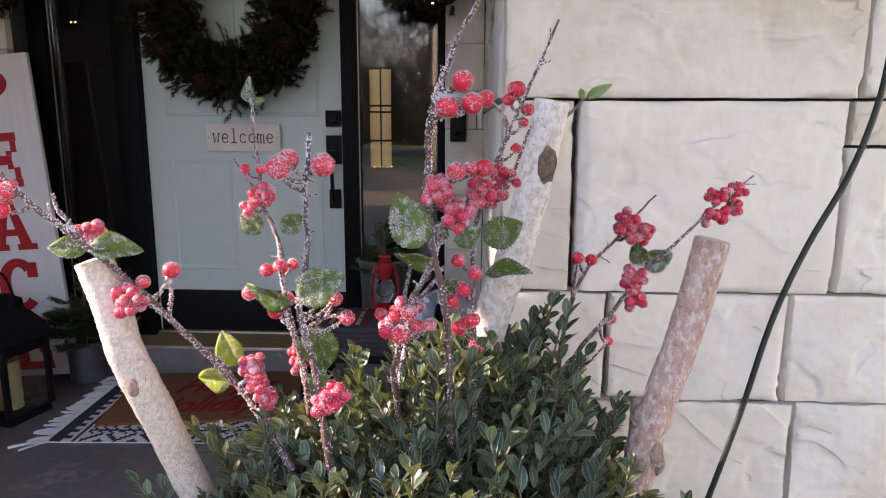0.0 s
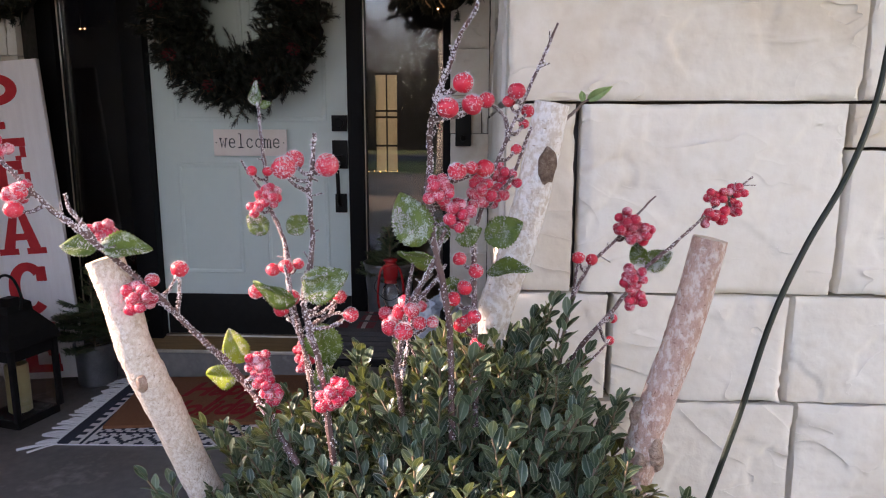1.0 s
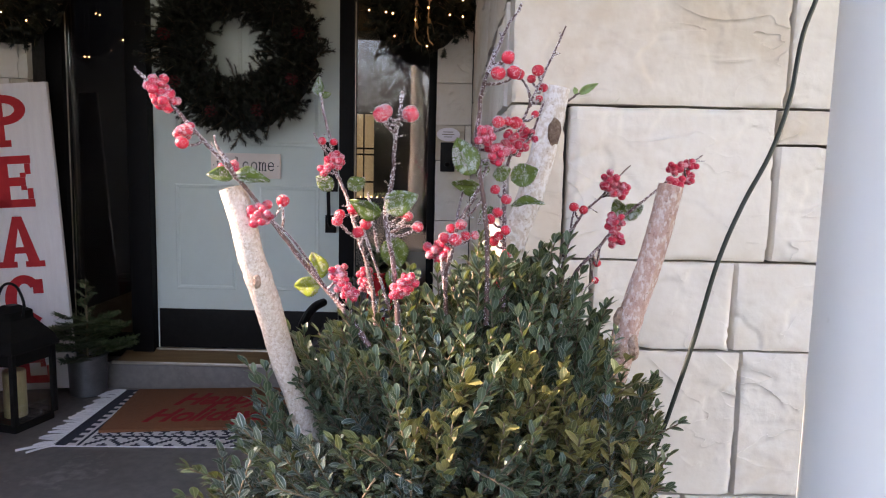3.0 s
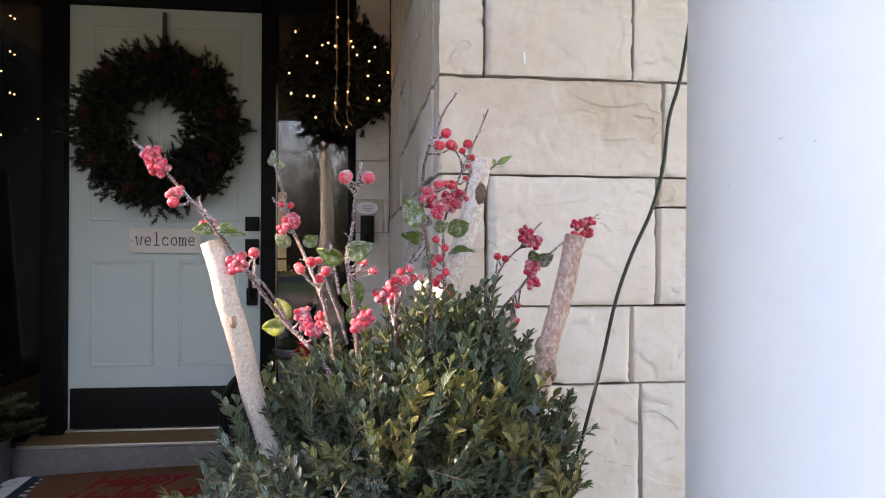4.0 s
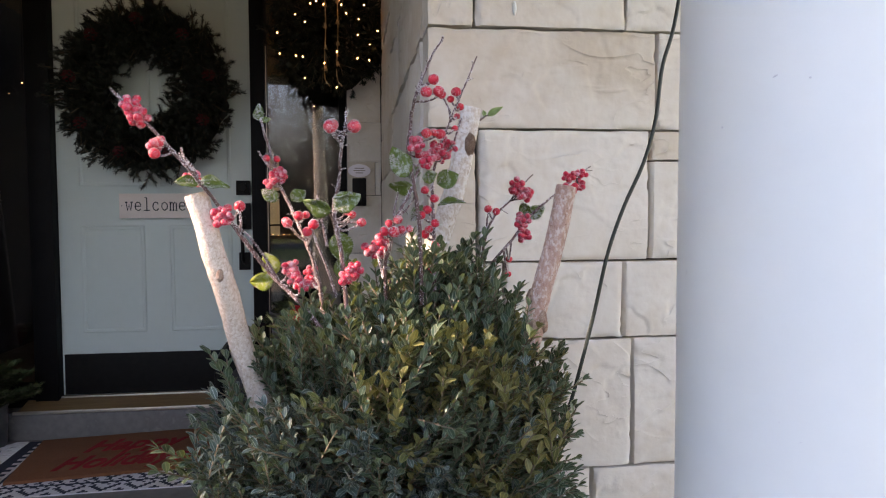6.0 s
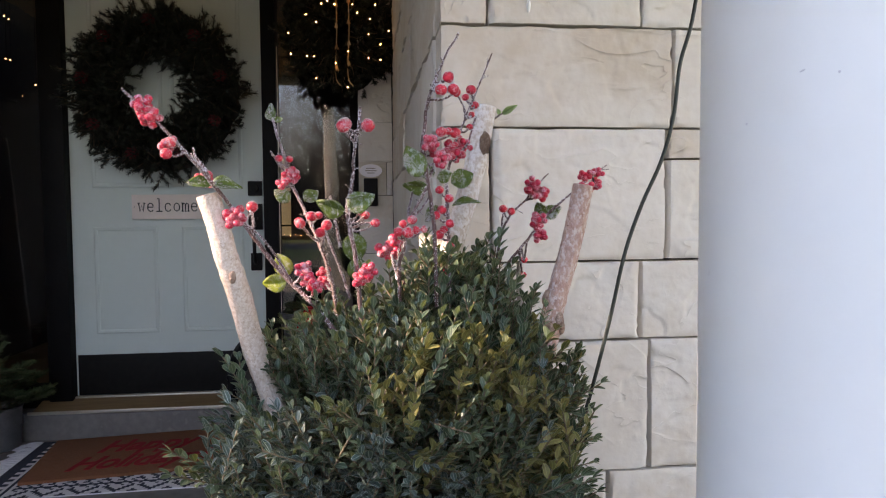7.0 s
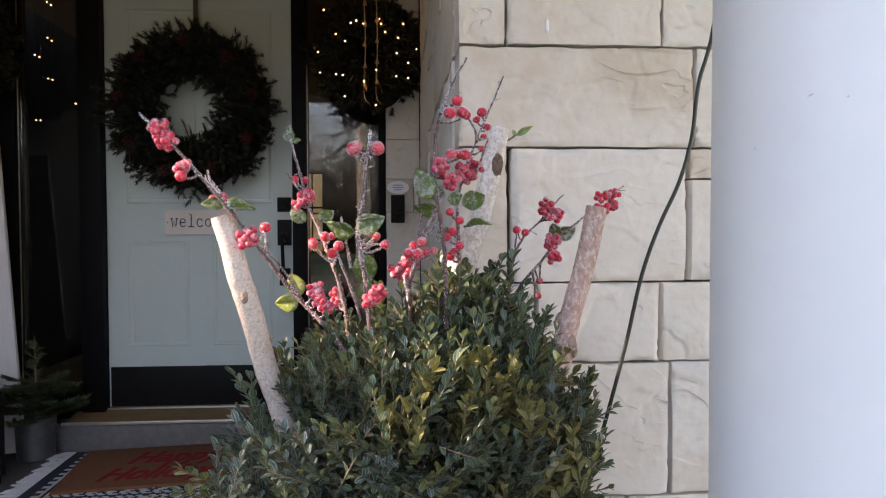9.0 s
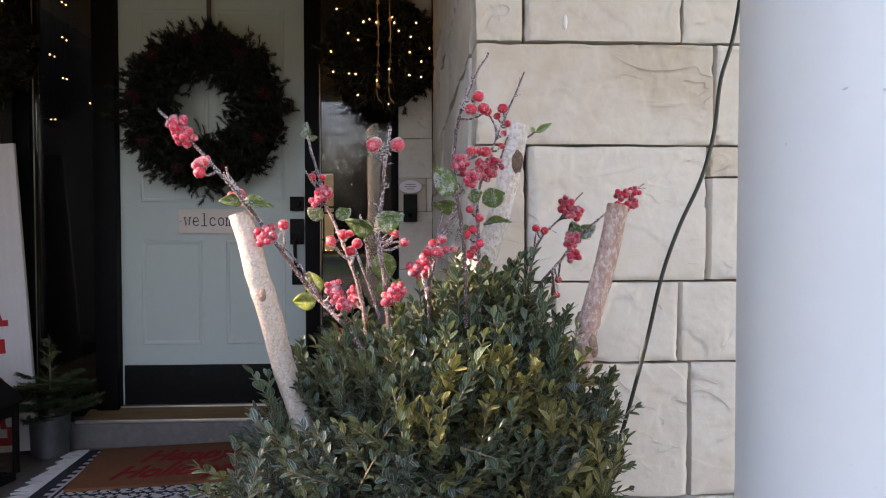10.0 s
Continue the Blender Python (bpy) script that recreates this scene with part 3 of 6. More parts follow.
# porch columns, with a few faint scuffs in the paint
nt = M_WHITE.node_tree
spots = noise_node(nt, nt.nodes["Texture Coordinate"].outputs["Object"], 26, 2)
spots = math_node(nt, "MULTIPLY_ADD", spots, 9.0, -6.9)
spots = math_node(nt, "MINIMUM", math_node(nt, "MAXIMUM", spots, 0.0), 0.35)
mx = nt.nodes.new("ShaderNodeMix")
mx.data_type = "RGBA"
mx.inputs[7].default_value = (0.36, 0.34, 0.36, 1)
nt.links.new(spots, mx.inputs[0])
nt.links.new(nt.nodes["Color Ramp"].outputs["Color"], mx.inputs[6])
nt.links.new(mx.outputs[2], nt.nodes["Principled BSDF"].inputs["Base Color"])
# the west column is unseen, added so its shadow covers the east one
for nm, cx in (("porch_column", 0.37), ("porch_column", -2.57)):
    col = thing(nm, "smooth round white-painted porch column", "column", (cx, -0.61, 0), group="porch columns")
    shaft = part("shaft", lathe([(0.15, 0.1), (0.15, 1.0), (0.148, 1.6), (0.142, 2.28)], 64), M_WHITE, col)
    if cx > 0:
        for ang, z, w, h in ((-130.6, 1.163, 0.0012, 0.0012), (-142, 1.168, 0.0028, 0.0009), (-162.8, 1.126, 0.0013, 0.0013), (-138.5, 0.841, 0.0014, 0.0014), (-131.3, 0.825, 0.006, 0.0005)):
            bm = ball((0, 0, 0), 1.0, sub=2)
            bm.transform(pose(0, 0, 0, 0, 0, ang) @ Matrix.Translation((0.1493, 0, z)) @ Matrix.Rotation(0.35, 4, "X") @ Matrix.Diagonal((0.0006, w, h, 1)))
            part("scuff", bm, M_SCUFF, shaft, "faint grey scuff")
    part("base", lathe([(0.0, 0.0), (0.19, 0.0), (0.19, 0.05), (0.17, 0.08), (0.152, 0.105), (0.0, 0.105)], 48), M_WHITE, col)
    part("capital", lathe([(0.0, 2.27), (0.15, 2.27), (0.18, 2.33), (0.19, 2.38), (0.19, 2.418), (0, 2.418)], 48), M_WHITE, col)

# ---- entry: door, frames, side windows ----
door = thing("door_1", "pale mint panelled front door with black kick plate", "door", kind="structure")
DX0, DX1, DZ0, DZ1, DY = -1.555, -0.638, 0.172, 2.245, 2.20
slab = part("slab", box(DX0, DX1, DY + 0.008, DY + 0.05, DZ0, DZ1, 0.002), M_DOOR, door)
def panel_frame(x0, x1, z0, z1, name="panel"):
    """A recessed-looking moulding: a stepped ring with a raised field."""
    bm = bmesh.new()
    prof = [(0.0, 0.0), (0.006, -0.007), (0.016, -0.005), (0.024, 0.004), (0.03, 0.004)]
    loops = []
    for d, h in prof:
        loops.append([bm.verts.new(c) for c in ((x0 + d, DY + 0.0078 + h * 0.7, z0 + d), (x1 - d, DY + 0.0078 + h * 0.7, z0 + d), (x1 - d, DY + 0.0078 + h * 0.7, z1 - d), (x0 + d, DY + 0.0078 + h * 0.7, z1 - d))])
    for a, b in zip(loops, loops[1:]):
        for k in range(4):
            bm.faces.new((a[k], a[(k + 1) % 4], b[(k + 1) % 4], b[k]))
    bm.faces.new([bm.verts.new(v.co + Vector((0, 0.006, 0))) for v in loops[0]])
    return part(name, bm, M_DOOR, door, smooth=False)
for x0, x1, z0, z1 in ((-1.455, -1.155, 0.475, 1.0), (-1.04, -0.74, 0.475, 1.0), (-1.455, -1.115, 1.19, 2.15), (-1.08, -0.74, 1.19, 2.15)):
    panel_frame(x0, x1, z0, z1)
part("kick_plate", box(-1.543, -0.645, DY - 0.002, DY + 0.007, 0.176, 0.374, 0.0015), M_BLACK_METAL, door, "black metal kick plate")
dead = part("deadbolt", box(-0.716, -0.648, DY - 0.014, DY + 0.007, 1.147, 1.219, 0.003), M_BLACK_METAL, door, "square black deadbolt plate")
bm = lathe([(0, 0), (0.022, 0), (0.022, 0.012), (0.018, 0.016), (0, 0.016)], 24)
bm.transform(pose(-0.682, DY - 0.014, 1.183, 90))
part("keyhole", bm, M_BLACK_METAL, dead)
lock = part("handle_set", box(-0.716, -0.648, DY - 0.016, DY + 0.007, 0.978, 1.107, 0.003), M_BLACK_METAL, door, "black handle set with a lever grip")
part("grip", tube(smooth_line([(-0.684, DY - 0.016, 1.0), (-0.684, DY - 0.06, 0.985), (-0.682, DY - 0.062, 0.9), (-0.682, DY - 0.05, 0.83), (-0.682, DY - 0.012, 0.81)], 18), 0.009, 10), M_BLACK_METAL, lock)
part("foot_plate", box(-0.708, -0.655, DY - 0.012, DY + 0.007, 0.775, 0.862, 0.003), M_BLACK_METAL, lock)
part("thumb_latch", box(-0.70, -0.668, DY - 0.05, DY - 0.014, 1.03, 1.04, 0.003), M_BLACK_METAL, lock)

frame_ob = thing("door_frame", "black painted timber frame of door and side windows", "door frame", kind="structure")
for n, x0, x1 in (("mullion", -0.636, -0.567), ("mullion", -1.663, -1.557), ("jamb", -0.208, -0.172), ("jamb", -2.043, -1.963)):
    part(n, box(x0, x1, DY - 0.045, DY + 0.08, 0.128, 2.415, 0.004), M_BLACK, frame_ob)
part("head", box(-2.043, -0.172, DY - 0.04, DY + 0.075, 2.25, 2.415, 0.004), M_BLACK, frame_ob)
for x0, x1 in ((-0.565, -0.21), (-1.961, -1.665)):
    part("bottom_rail", box(x0, x1, DY - 0.03, DY + 0.05, 0.128, 0.235, 0.004), M_BLACK, frame_ob)
part("weatherstrip", box(-0.5655, -0.562, DY - 0.012, DY + 0.0, 0.24, 1.88), M_ALU, frame_ob, "thin metal edge of the glass")
part("weatherstrip", box(-1.966, -1.9625, DY - 0.012, DY + 0.0, 0.24, 2.3), M_ALU, frame_ob)
for i, (x0, x1) in enumerate(((-0.567, -0.208), (-1.963, -1.663))):
    win = thing("window_%d" % (i + 1), "tall narrow side window beside the front door", "window", kind="structure")
    pane = part("pane", box(x0, x1, DY + 0.02, DY + 0.026, 0.235, 2.25), M_GLAZING, win, "clear reflecting glass", smooth=False)
    pane.visible_shadow = False
sill = thing("threshold", "worn brown timber threshold with metal edges", "threshold", kind="structure")
bm = bmesh.new()
vs = [bm.verts.new(c) for c in ((-1.70, 2.06, 0.13), (-1.70, 2.06, 0.137), (-1.70, 2.19, 0.168), (-1.70, 2.26, 0.168), (-1.70, 2.26, 0.13))]
f0 = bm.faces.new(vs)
ex = bmesh.ops.extrude_face_region(bm, geom=[f0])["geom"]
bmesh.ops.translate(bm, verts=[v for v in ex if isinstance(v, bmesh.types.BMVert)], vec=(1.12, 0, 0))
part("board", bm, M_SILL, sill, smooth=False)
part("front_edge", box(-1.72, -0.58, 2.052, 2.062, 0.124, 0.139, 0.002), M_ALU, sill, "bright metal nosing")
part("rear_edge", box(-1.555, -0.64, 2.178, 2.19, 0.166, 0.174, 0.002), M_ALU, sill)

# room behind the glass, its unlit dimness put into the wall colour
room = wall_thing("room_walls", "hall behind the glass, its dimness in the near-black walls")
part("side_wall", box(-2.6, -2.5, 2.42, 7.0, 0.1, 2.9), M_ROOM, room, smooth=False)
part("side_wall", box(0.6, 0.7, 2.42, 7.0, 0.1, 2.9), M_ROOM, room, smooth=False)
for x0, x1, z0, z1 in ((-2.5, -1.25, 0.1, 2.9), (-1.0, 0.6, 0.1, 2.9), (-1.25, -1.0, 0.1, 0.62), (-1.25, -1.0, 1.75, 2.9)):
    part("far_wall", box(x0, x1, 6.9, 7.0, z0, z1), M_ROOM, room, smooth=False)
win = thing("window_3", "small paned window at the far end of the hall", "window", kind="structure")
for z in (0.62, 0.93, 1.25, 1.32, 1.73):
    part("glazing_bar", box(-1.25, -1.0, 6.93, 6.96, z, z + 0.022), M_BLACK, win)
# sheet added behind the bars to dim the window
part("dimmer_sheet", box(-1.25, -1.0, 6.965, 6.968, 0.62, 1.75), M_DIMMER, win, "added thin cream sheet that dims the daylight", smooth=False)
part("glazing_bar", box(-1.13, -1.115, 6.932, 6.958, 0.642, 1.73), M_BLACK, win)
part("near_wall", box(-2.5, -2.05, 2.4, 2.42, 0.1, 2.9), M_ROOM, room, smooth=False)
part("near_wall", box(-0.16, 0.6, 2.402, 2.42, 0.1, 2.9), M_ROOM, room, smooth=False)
hall_floor = finish(box(-2.6, 0.7, 2.262, 7.0, 0.05, 0.128), "hall_floor", M_SILL, smooth=False)
tagged(hall_floor, "dark timber hall floor", "floor", kind="structure")
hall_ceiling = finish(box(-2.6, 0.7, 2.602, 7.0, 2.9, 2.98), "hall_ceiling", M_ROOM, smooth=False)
tagged(hall_ceiling, "hall ceiling", "ceiling", kind="structure")

lights = thing("string_lights", "row of tiny warm lights on a dark wire inside the hall", "lights", (-0.53, 2.62, 0.94))
part("wire", tube(smooth_line([(-0.12, 0, 0.004), (-0.03, 0, -0.003), (0.05, 0, 0.003), (0.13, 0, -0.002)], 10), 0.0012, 5), M_BLACK_METAL, lights)
part("bracket", box(-0.125, 0.135, 0.004, 0.012, -0.94 + 0.128, -0.006, 0.001), M_BLACK_METAL, lights, "thin dark panel behind the lights")
for k in range(6):
    part("bulb", ball((-0.09 + 0.03 * k, -0.003, -0.004 + 0.003 * (k % 2)), 0.0016, sub=1), M_BULB, lights, "warm fairy light")

# doubled reflections of fairy lights, built as small glowing balls behind the pane
lights = thing("string_lights", "pairs of tiny warm dots standing in for reflections in the left glass", "lights", (-1.93, 2.45, 0))
for x, zs in ((-0.075, (1.637, 1.978)), (-0.052, (1.637, 1.967)), (-0.01, (1.855, 2.068, 2.253)), (0.011, (1.849, 2.053, 2.238)), (0.128, (1.725,))):
    wire = part("wire", tube([(x, 0.005, 2.895), (x + 0.003, 0.005, 2.2), (x, 0.005, zs[0])], 0.001, 5), M_BLACK_METAL, lights)
    for z in zs:
        part("bulb", ball((x, -0.002, z), 0.0032, sub=2, squash=1.2), M_BULB_MIRRORED, wire, "warm fairy light")

# ---- the planter by the wall ----
planter = thing("planter", "tall square black planter filled with soil", "planter", (-0.09, -0.34, 0))
bm = bmesh.new()
prev = None
prof = [(0.15, 0.0), (0.15, 0.02), (0.19, 0.57), (0.215, 0.575), (0.22, 0.58), (0.22, 0.635), (0.215, 0.64), (0.19, 0.64), (0.185, 0.63), (0.18, 0.55)]
loops = [[bm.verts.new((sx * r, sy * r, z)) for sx, sy in ((-1, -1), (1, -1), (1, 1), (-1, 1))] for r, z in prof]
for a, b in zip(loops, loops[1:]):
    for k in range(4):
        bm.faces.new((a[k], a[(k + 1) % 4], b[(k + 1) % 4], b[k]))
bm.faces.new(loops[0][::-1])
part("pot", bm, M_PLANTER, planter, smooth=False)
part("soil", box(-0.178, 0.178, -0.178, 0.178, 0.56, 0.61, 0.01), M_SOIL, planter, "dark potting soil")


def leaf_template(length, width, fold=0.25, curl=0.15, rows=4, tooth=0.0):
    """Vertices and faces of a leaf blade along +y with a raised edge, as plain lists."""
    vs, fs = [], []
    for i in range(rows + 1):
        u = i / rows
        w = width / 2 * (math.sin(math.pi * min(1, u * 0.94 + 0.03)) ** 0.75) * (1.1 - 0.25 * u)
        w *= 1 + (tooth if i % 2 else -tooth)
        z = -curl * length * u * u
        vs += [(-w, u * length, z + w * fold), (0, u * length, z), (w, u * length, z + w * fold)]
    for i in range(rows):
        for k in (0, 1):
            a = 3 * i + k
            fs.append((a, a + 1, a + 4, a + 3))
    return np.array(vs), fs


def basis(d, twist=0.0):
    """Rotation whose y axis is d."""
    d = d.normalized()
    x = d.cross(Vector((0, 0, 1)))
    if x.length < 1e-3:
        x = Vector((1, 0, 0))
    x.normalize()
    z = x.cross(d)
    m = Matrix((x, d, z)).transposed()
    return np.array(m @ Matrix.Rotation(twist, 3, "Y"))


class Heap:
    """Gathers many small pieces into one mesh."""

    def __init__(self):
        self.v, self.f, self.n, self.m = [], [], 0, []

    def add(self, vs, fs, slot=0):
        self.v.append(vs)
        self.f += [tuple(i + self.n for i in f) for f in fs]
        self.m += [slot] * len(fs)
        self.n += len(vs)

    def mesh(self, name, mats, parent, label="", kind="", smooth=True):
        me = bpy.data.meshes.new(name)
        me.from_pydata(np.concatenate(self.v).tolist(), [], self.f)
        for m in mats:
            me.materials.append(m)
        me.polygons.foreach_set("material_index", self.m)
        if smooth:
            me.shade_smooth()
        ob = new(name, me)
        ob.parent = parent
        return tagged(ob, label, kind=kind)


BOX_LEAF = leaf_template(0.0185, 0.0094, 0.30, 0.14, 4)
for i, w in enumerate((0.12, 0.72, 1.0, 0.88, 0.30)):
    BOX_LEAF[0][3 * i, 0], BOX_LEAF[0][3 * i + 2, 0] = -0.0044 * w, 0.0044 * w
rng = random.Random(5)


def prism(a, b, r):
    """A three-sided twig from a to b."""
    d = (b - a).normalized()
    s = d.orthogonal().normalized()
    t = d.cross(s)
    vs = [p + (s * math.cos(k * 2.094) + t * math.sin(k * 2.094)) * r for p in (a, b) for k in range(3)]
    return np.array([tuple(v) for v in vs]), [(0, 1, 4, 3), (1, 2, 5, 4), (2, 0, 3, 5)]


def sprig(leaves, twigs, base, d, length, slot, size=1.0):
    """A boxwood shoot: a twig with opposite pairs of small oval leaves and a tuft at the tip."""
    d = d.normalized()
    bend = Vector((rng.uniform(-1, 1), rng.uniform(-1, 1), rng.uniform(0.2, 1.2))) * 0.25
    side = d.orthogonal().normalized()
    n = max(3, int(length / (0.0095 * size)))
    p0 = base
    for i in range(n + 1):
        u = i / n
        dd = (d + bend * u).normalized()
        p = base + d * length * u + bend * length * u * u * 0.5
        if i:
            twigs.add(*prism(p0, p, 0.0011))
        p0 = p
        turn = Matrix.Rotation(i * 1.57 + rng.uniform(-0.4, 0.4), 3, dd)
        s = (turn @ (side - dd * side.dot(dd))).normalized()
        tip = u > 0.93
        for k in ((-1, 1) if not tip else (-1, 1, 0)):
            out = (s * k * rng.uniform(0.45, 0.95) + dd * (1.5 if tip else rng.uniform(0.7, 1.2)) + Vector((0, 0, 0.1)))
            sc = size * rng.uniform(0.72, 1.12) * (0.9 if tip else 1)
            vs = BOX_LEAF[0] * sc @ basis(out, rng.uniform(-0.5, 0.5)).T + np.array(p)
            leaves.add(vs, BOX_LEAF[1], slot)


shrub = thing("boxwood_shrub", "dense rounded boxwood with dark green and olive leaves in the planter", "shrub", (-0.085, -0.335, 0.60))
C0 = Vector((0, 0, 0.13))
leaves, twigs = Heap(), Heap()


CROWN_Z = [0.0, 0.02, 0.09, 0.16, 0.220, 0.260, 0.288, 0.325]
CROWN_W = [0.180, 0.203, 0.218, 0.212, 0.182, 0.130, 0.075, 0.02]
CROWN_C = [-0.008, -0.008, -0.008, -0.004, 0.004, 0.010, 0.035, 0.085]
OLIVE = [(-0.004, 0.253), (0.084, 0.261), (0.072, 0.234), (0.09, 0.242), (0.057, 0.225), (-0.036, 0.222), (0.166, 0.127), (0.143, 0.14), (0.098, 0.116), (0.105, 0.205), (0.12, 0.235), (0.15, 0.19), (0.185, 0.15), (0.161, 0.244), (0.116, 0.205)]


def crown(z):
    """Half-width and centre of the crown at a height above the soil, narrowing to a blunt top."""
    return float(np.interp(z, CROWN_Z, CROWN_W)), float(np.interp(z, CROWN_Z, CROWN_C))


def shoot_group(q, d, slot, count, inner, size=1.0, spread=0.28):
    """Some shoots of about one direction, springing from one small branch."""
    lead = (d + Vector((0, 0, 0.2 + 1.1 * min(1.0, max(0.0, q.z / 0.3)))) + Vector((rng.uniform(-1, 1), rng.uniform(-1, 1), rng.uniform(-1, 1))) * 0.4).normalized()
    for k in range(count):
        L = rng.uniform(0.045, 0.095) * (1.45 if k == 0 else 1)
        aim = lead + Vector((rng.gauss(0, 1), rng.gauss(0, 1), rng.gauss(0, 1))) * spread
        off = Vector((rng.gauss(0, 1), rng.gauss(0, 1), rng.gauss(0, 0.8))) * 0.016
        sl = slot if rng.random() < (0.78 if size == 1.0 else 0.9) else 0
        sprig(leaves, twigs, q + off - aim.normalized() * L * (0.8 + inner), aim, L, sl, rng.uniform(0.78, 1.12) * size)


for i in range(375):
    inner = 0.0 if i < 260 else rng.uniform(0.3, 0.5)
    while True:
        z = rng.uniform(0.0, 0.35)
        if rng.random() < 0.30 + crown(z)[0] / 0.272 * 0.7:
            break
    wd, cx = crown(z)
    a = rng.uniform(0, 2 * math.pi)
    slope = max(0.0, (crown(z - 0.04)[0] - crown(min(0.35, z + 0.04))[0]) / 0.08)
    d = Vector((math.cos(a), 0.85 * math.sin(a), slope * 0.9 - 0.25 * (z < 0.06))).normalized()
    grown = 1 + 0.20 * noise.noise(d * 3.4 + Vector((3, 1, 4)) + Vector((0, 0, z * 6)))
    depth = (1 - abs(rng.gauss(0, 0.09))) * (1 - inner)
    q = Vector((cx + math.cos(a) * wd * grown * depth, math.sin(a) * wd * 0.86 * grown * depth, z)) + d * (0.022 + max(-0.02, rng.gauss(0, 0.014)))
    if (-0.26 < q.x < -0.12 and q.y < -0.025 and q.z > 0.15) or (q.x > 0.08 and q.z > 0.2 and rng.random() < 0.2):
        continue
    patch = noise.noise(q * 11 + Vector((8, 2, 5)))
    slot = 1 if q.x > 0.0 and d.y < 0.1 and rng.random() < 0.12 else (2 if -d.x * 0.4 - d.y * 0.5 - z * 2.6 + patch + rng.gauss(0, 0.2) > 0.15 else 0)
    shoot_group(q, d, slot, 6, 0.0)
for k in range(16):
    q = Vector((-0.22 + 0.009 * k, -0.13 - 0.03 * (k % 2), 0.10 + 0.11 * ((k * 0.37) % 1)))
    shoot_group(q, Vector((-0.5, -0.8, 0.1)), 2 if k % 3 else 0, 4, 0.0)
# young olive-yellow shoots on the front
for ox, oz in OLIVE:
    wd, cx = crown(oz - 0.015)
    q = Vector((ox, -0.86 * math.sqrt(max(0.0009, wd * wd - (ox - cx) ** 2)) - 0.012, oz))
    shoot_group(q, Vector(((ox - cx) * 2, -0.6, 0.5)), 1, 5, 0.0, 1.15, 0.18)
# taller shoots at the top and side
for x, y, z in ((0.125, 0.0, 0.395), (0.095, -0.03, 0.375), (0.15, -0.02, 0.335), (0.165, 0.0, 0.305), (0.14, -0.05, 0.345), (0.155, -0.06, 0.29), (0.048, -0.06, 0.395), (0.03, -0.07, 0.38), (0.066, -0.05, 0.375), (0.022, 0.01, 0.40), (0.035, -0.01, 0.385), (0.011, -0.04, 0.36), (-0.058, 0.02, 0.355), (0.184, 0.0, 0.325), (0.205, 0.01, 0.28), (0.235, -0.03, 0.24), (-0.24, -0.03, 0.25), (-0.2, 0.0, 0.285), (0.245, -0.05, 0.13)):
    q = Vector((x, y, z))
    for k in range(2):
        aim = Vector((x * 1.6 + rng.gauss(0, 0.1), y + rng.gauss(0, 0.15), 0.7))
        L = rng.uniform(0.075, 0.11)
        sprig(leaves, twigs, q - aim.normalized() * L * (1 + 0.15 * k), aim, L, 0, 1.12)
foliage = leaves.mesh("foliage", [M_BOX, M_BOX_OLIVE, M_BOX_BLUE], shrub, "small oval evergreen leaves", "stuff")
across = foliage.data.attributes.new("across", "FLOAT", "POINT")
across.data.foreach_set("value", np.tile([1.0, 0.0, 1.0], leaves.n // 3))
twigs.mesh("twig", [M_WOODY], shrub, "thin brown shoots", "stuff")
for k in range(9):
    a = k * 2.4
    tip = Vector((math.cos(a) * 0.14, math.sin(a) * 0.11, 0.20 + 0.08 * math.sin(k * 1.7)))
    bm = tube(smooth_line([(0.012 * math.cos(a), 0.012 * math.sin(a), 0.0), (tip.x * 0.4, tip.y * 0.4, 0.08), tip], 8), [0.007 - 0.0007 * i for i in range(8)], 6)
    part("woody_stem", bm, M_WOODY, shrub)


def log(name, label, pts, r, mat, knots, knot_mat, high=0.3, nodes=()):
    """A sawn branch set upright in the planter. nodes: (share of its length, swelling) of the old branch rings."""
    ob = thing(name, label, "branch", pts[0], group="birch sticks")
    o = Vector(pts[0])
    N = 110
    line = smooth_line([Vector(p) - o for p in pts], N)
    radii = [r * (1.06 - 0.08 * i / N) * (1 + 0.05 * noise.noise(Vector((i * 0.12, r * 900, 2))) + sum(a * math.exp(-((i / N - u) / 0.022) ** 2) for u, a in nodes)) for i in range(N)]
    bm = tube(line, radii, 32, wobble=0.03, caps=False)
    for v in bm.verts:
        out = (v.co - line[min(range(N), key=lambda i: abs(line[i].z - v.co.z))])
        v.co += out * (0.025 * noise.noise(Vector((v.co.x * 150, v.co.y * 150, v.co.z * 45)) + o) + 0.03 * noise.noise(v.co * 420 + o))
    part("bark", bm, mat, ob)
    d = (line[-1] - line[-2]).normalized()
    bm = lathe([(0.0, 0.0012), (r * 0.5, 0.0008), (r * 0.94, 0)], 22)
    bmesh.ops.transform(bm, matrix=Matrix.Translation(line[-1]) @ d.to_track_quat("Z", "Y").to_matrix().to_4x4(), verts=bm.verts)
    part("cut_end", bm, M_CUT, ob, "pale sawn end")
    for u, ang, kr in knots:
        i = int(u * (N - 1))
        p, dd = line[i], (line[min(i + 1, N - 1)] - line[i - 1]).normalized()
        s = (Matrix.Rotation(ang, 3, dd) @ (Vector((0, -1, 0)) - dd * -dd.y)).normalized()
        bm = ball((0, 0, 0), kr, sub=4, lump=0.16)
        m = Matrix.Translation(p + s * (r * 1.0)) @ s.to_track_quat("Z", "Y").to_matrix().to_4x4() @ Matrix.Diagonal((0.75, 1.35, high, 1))
        bmesh.ops.transform(bm, matrix=m, verts=bm.verts)
        part("knot", bm, knot_mat, ob, "bark knot")
    return ob


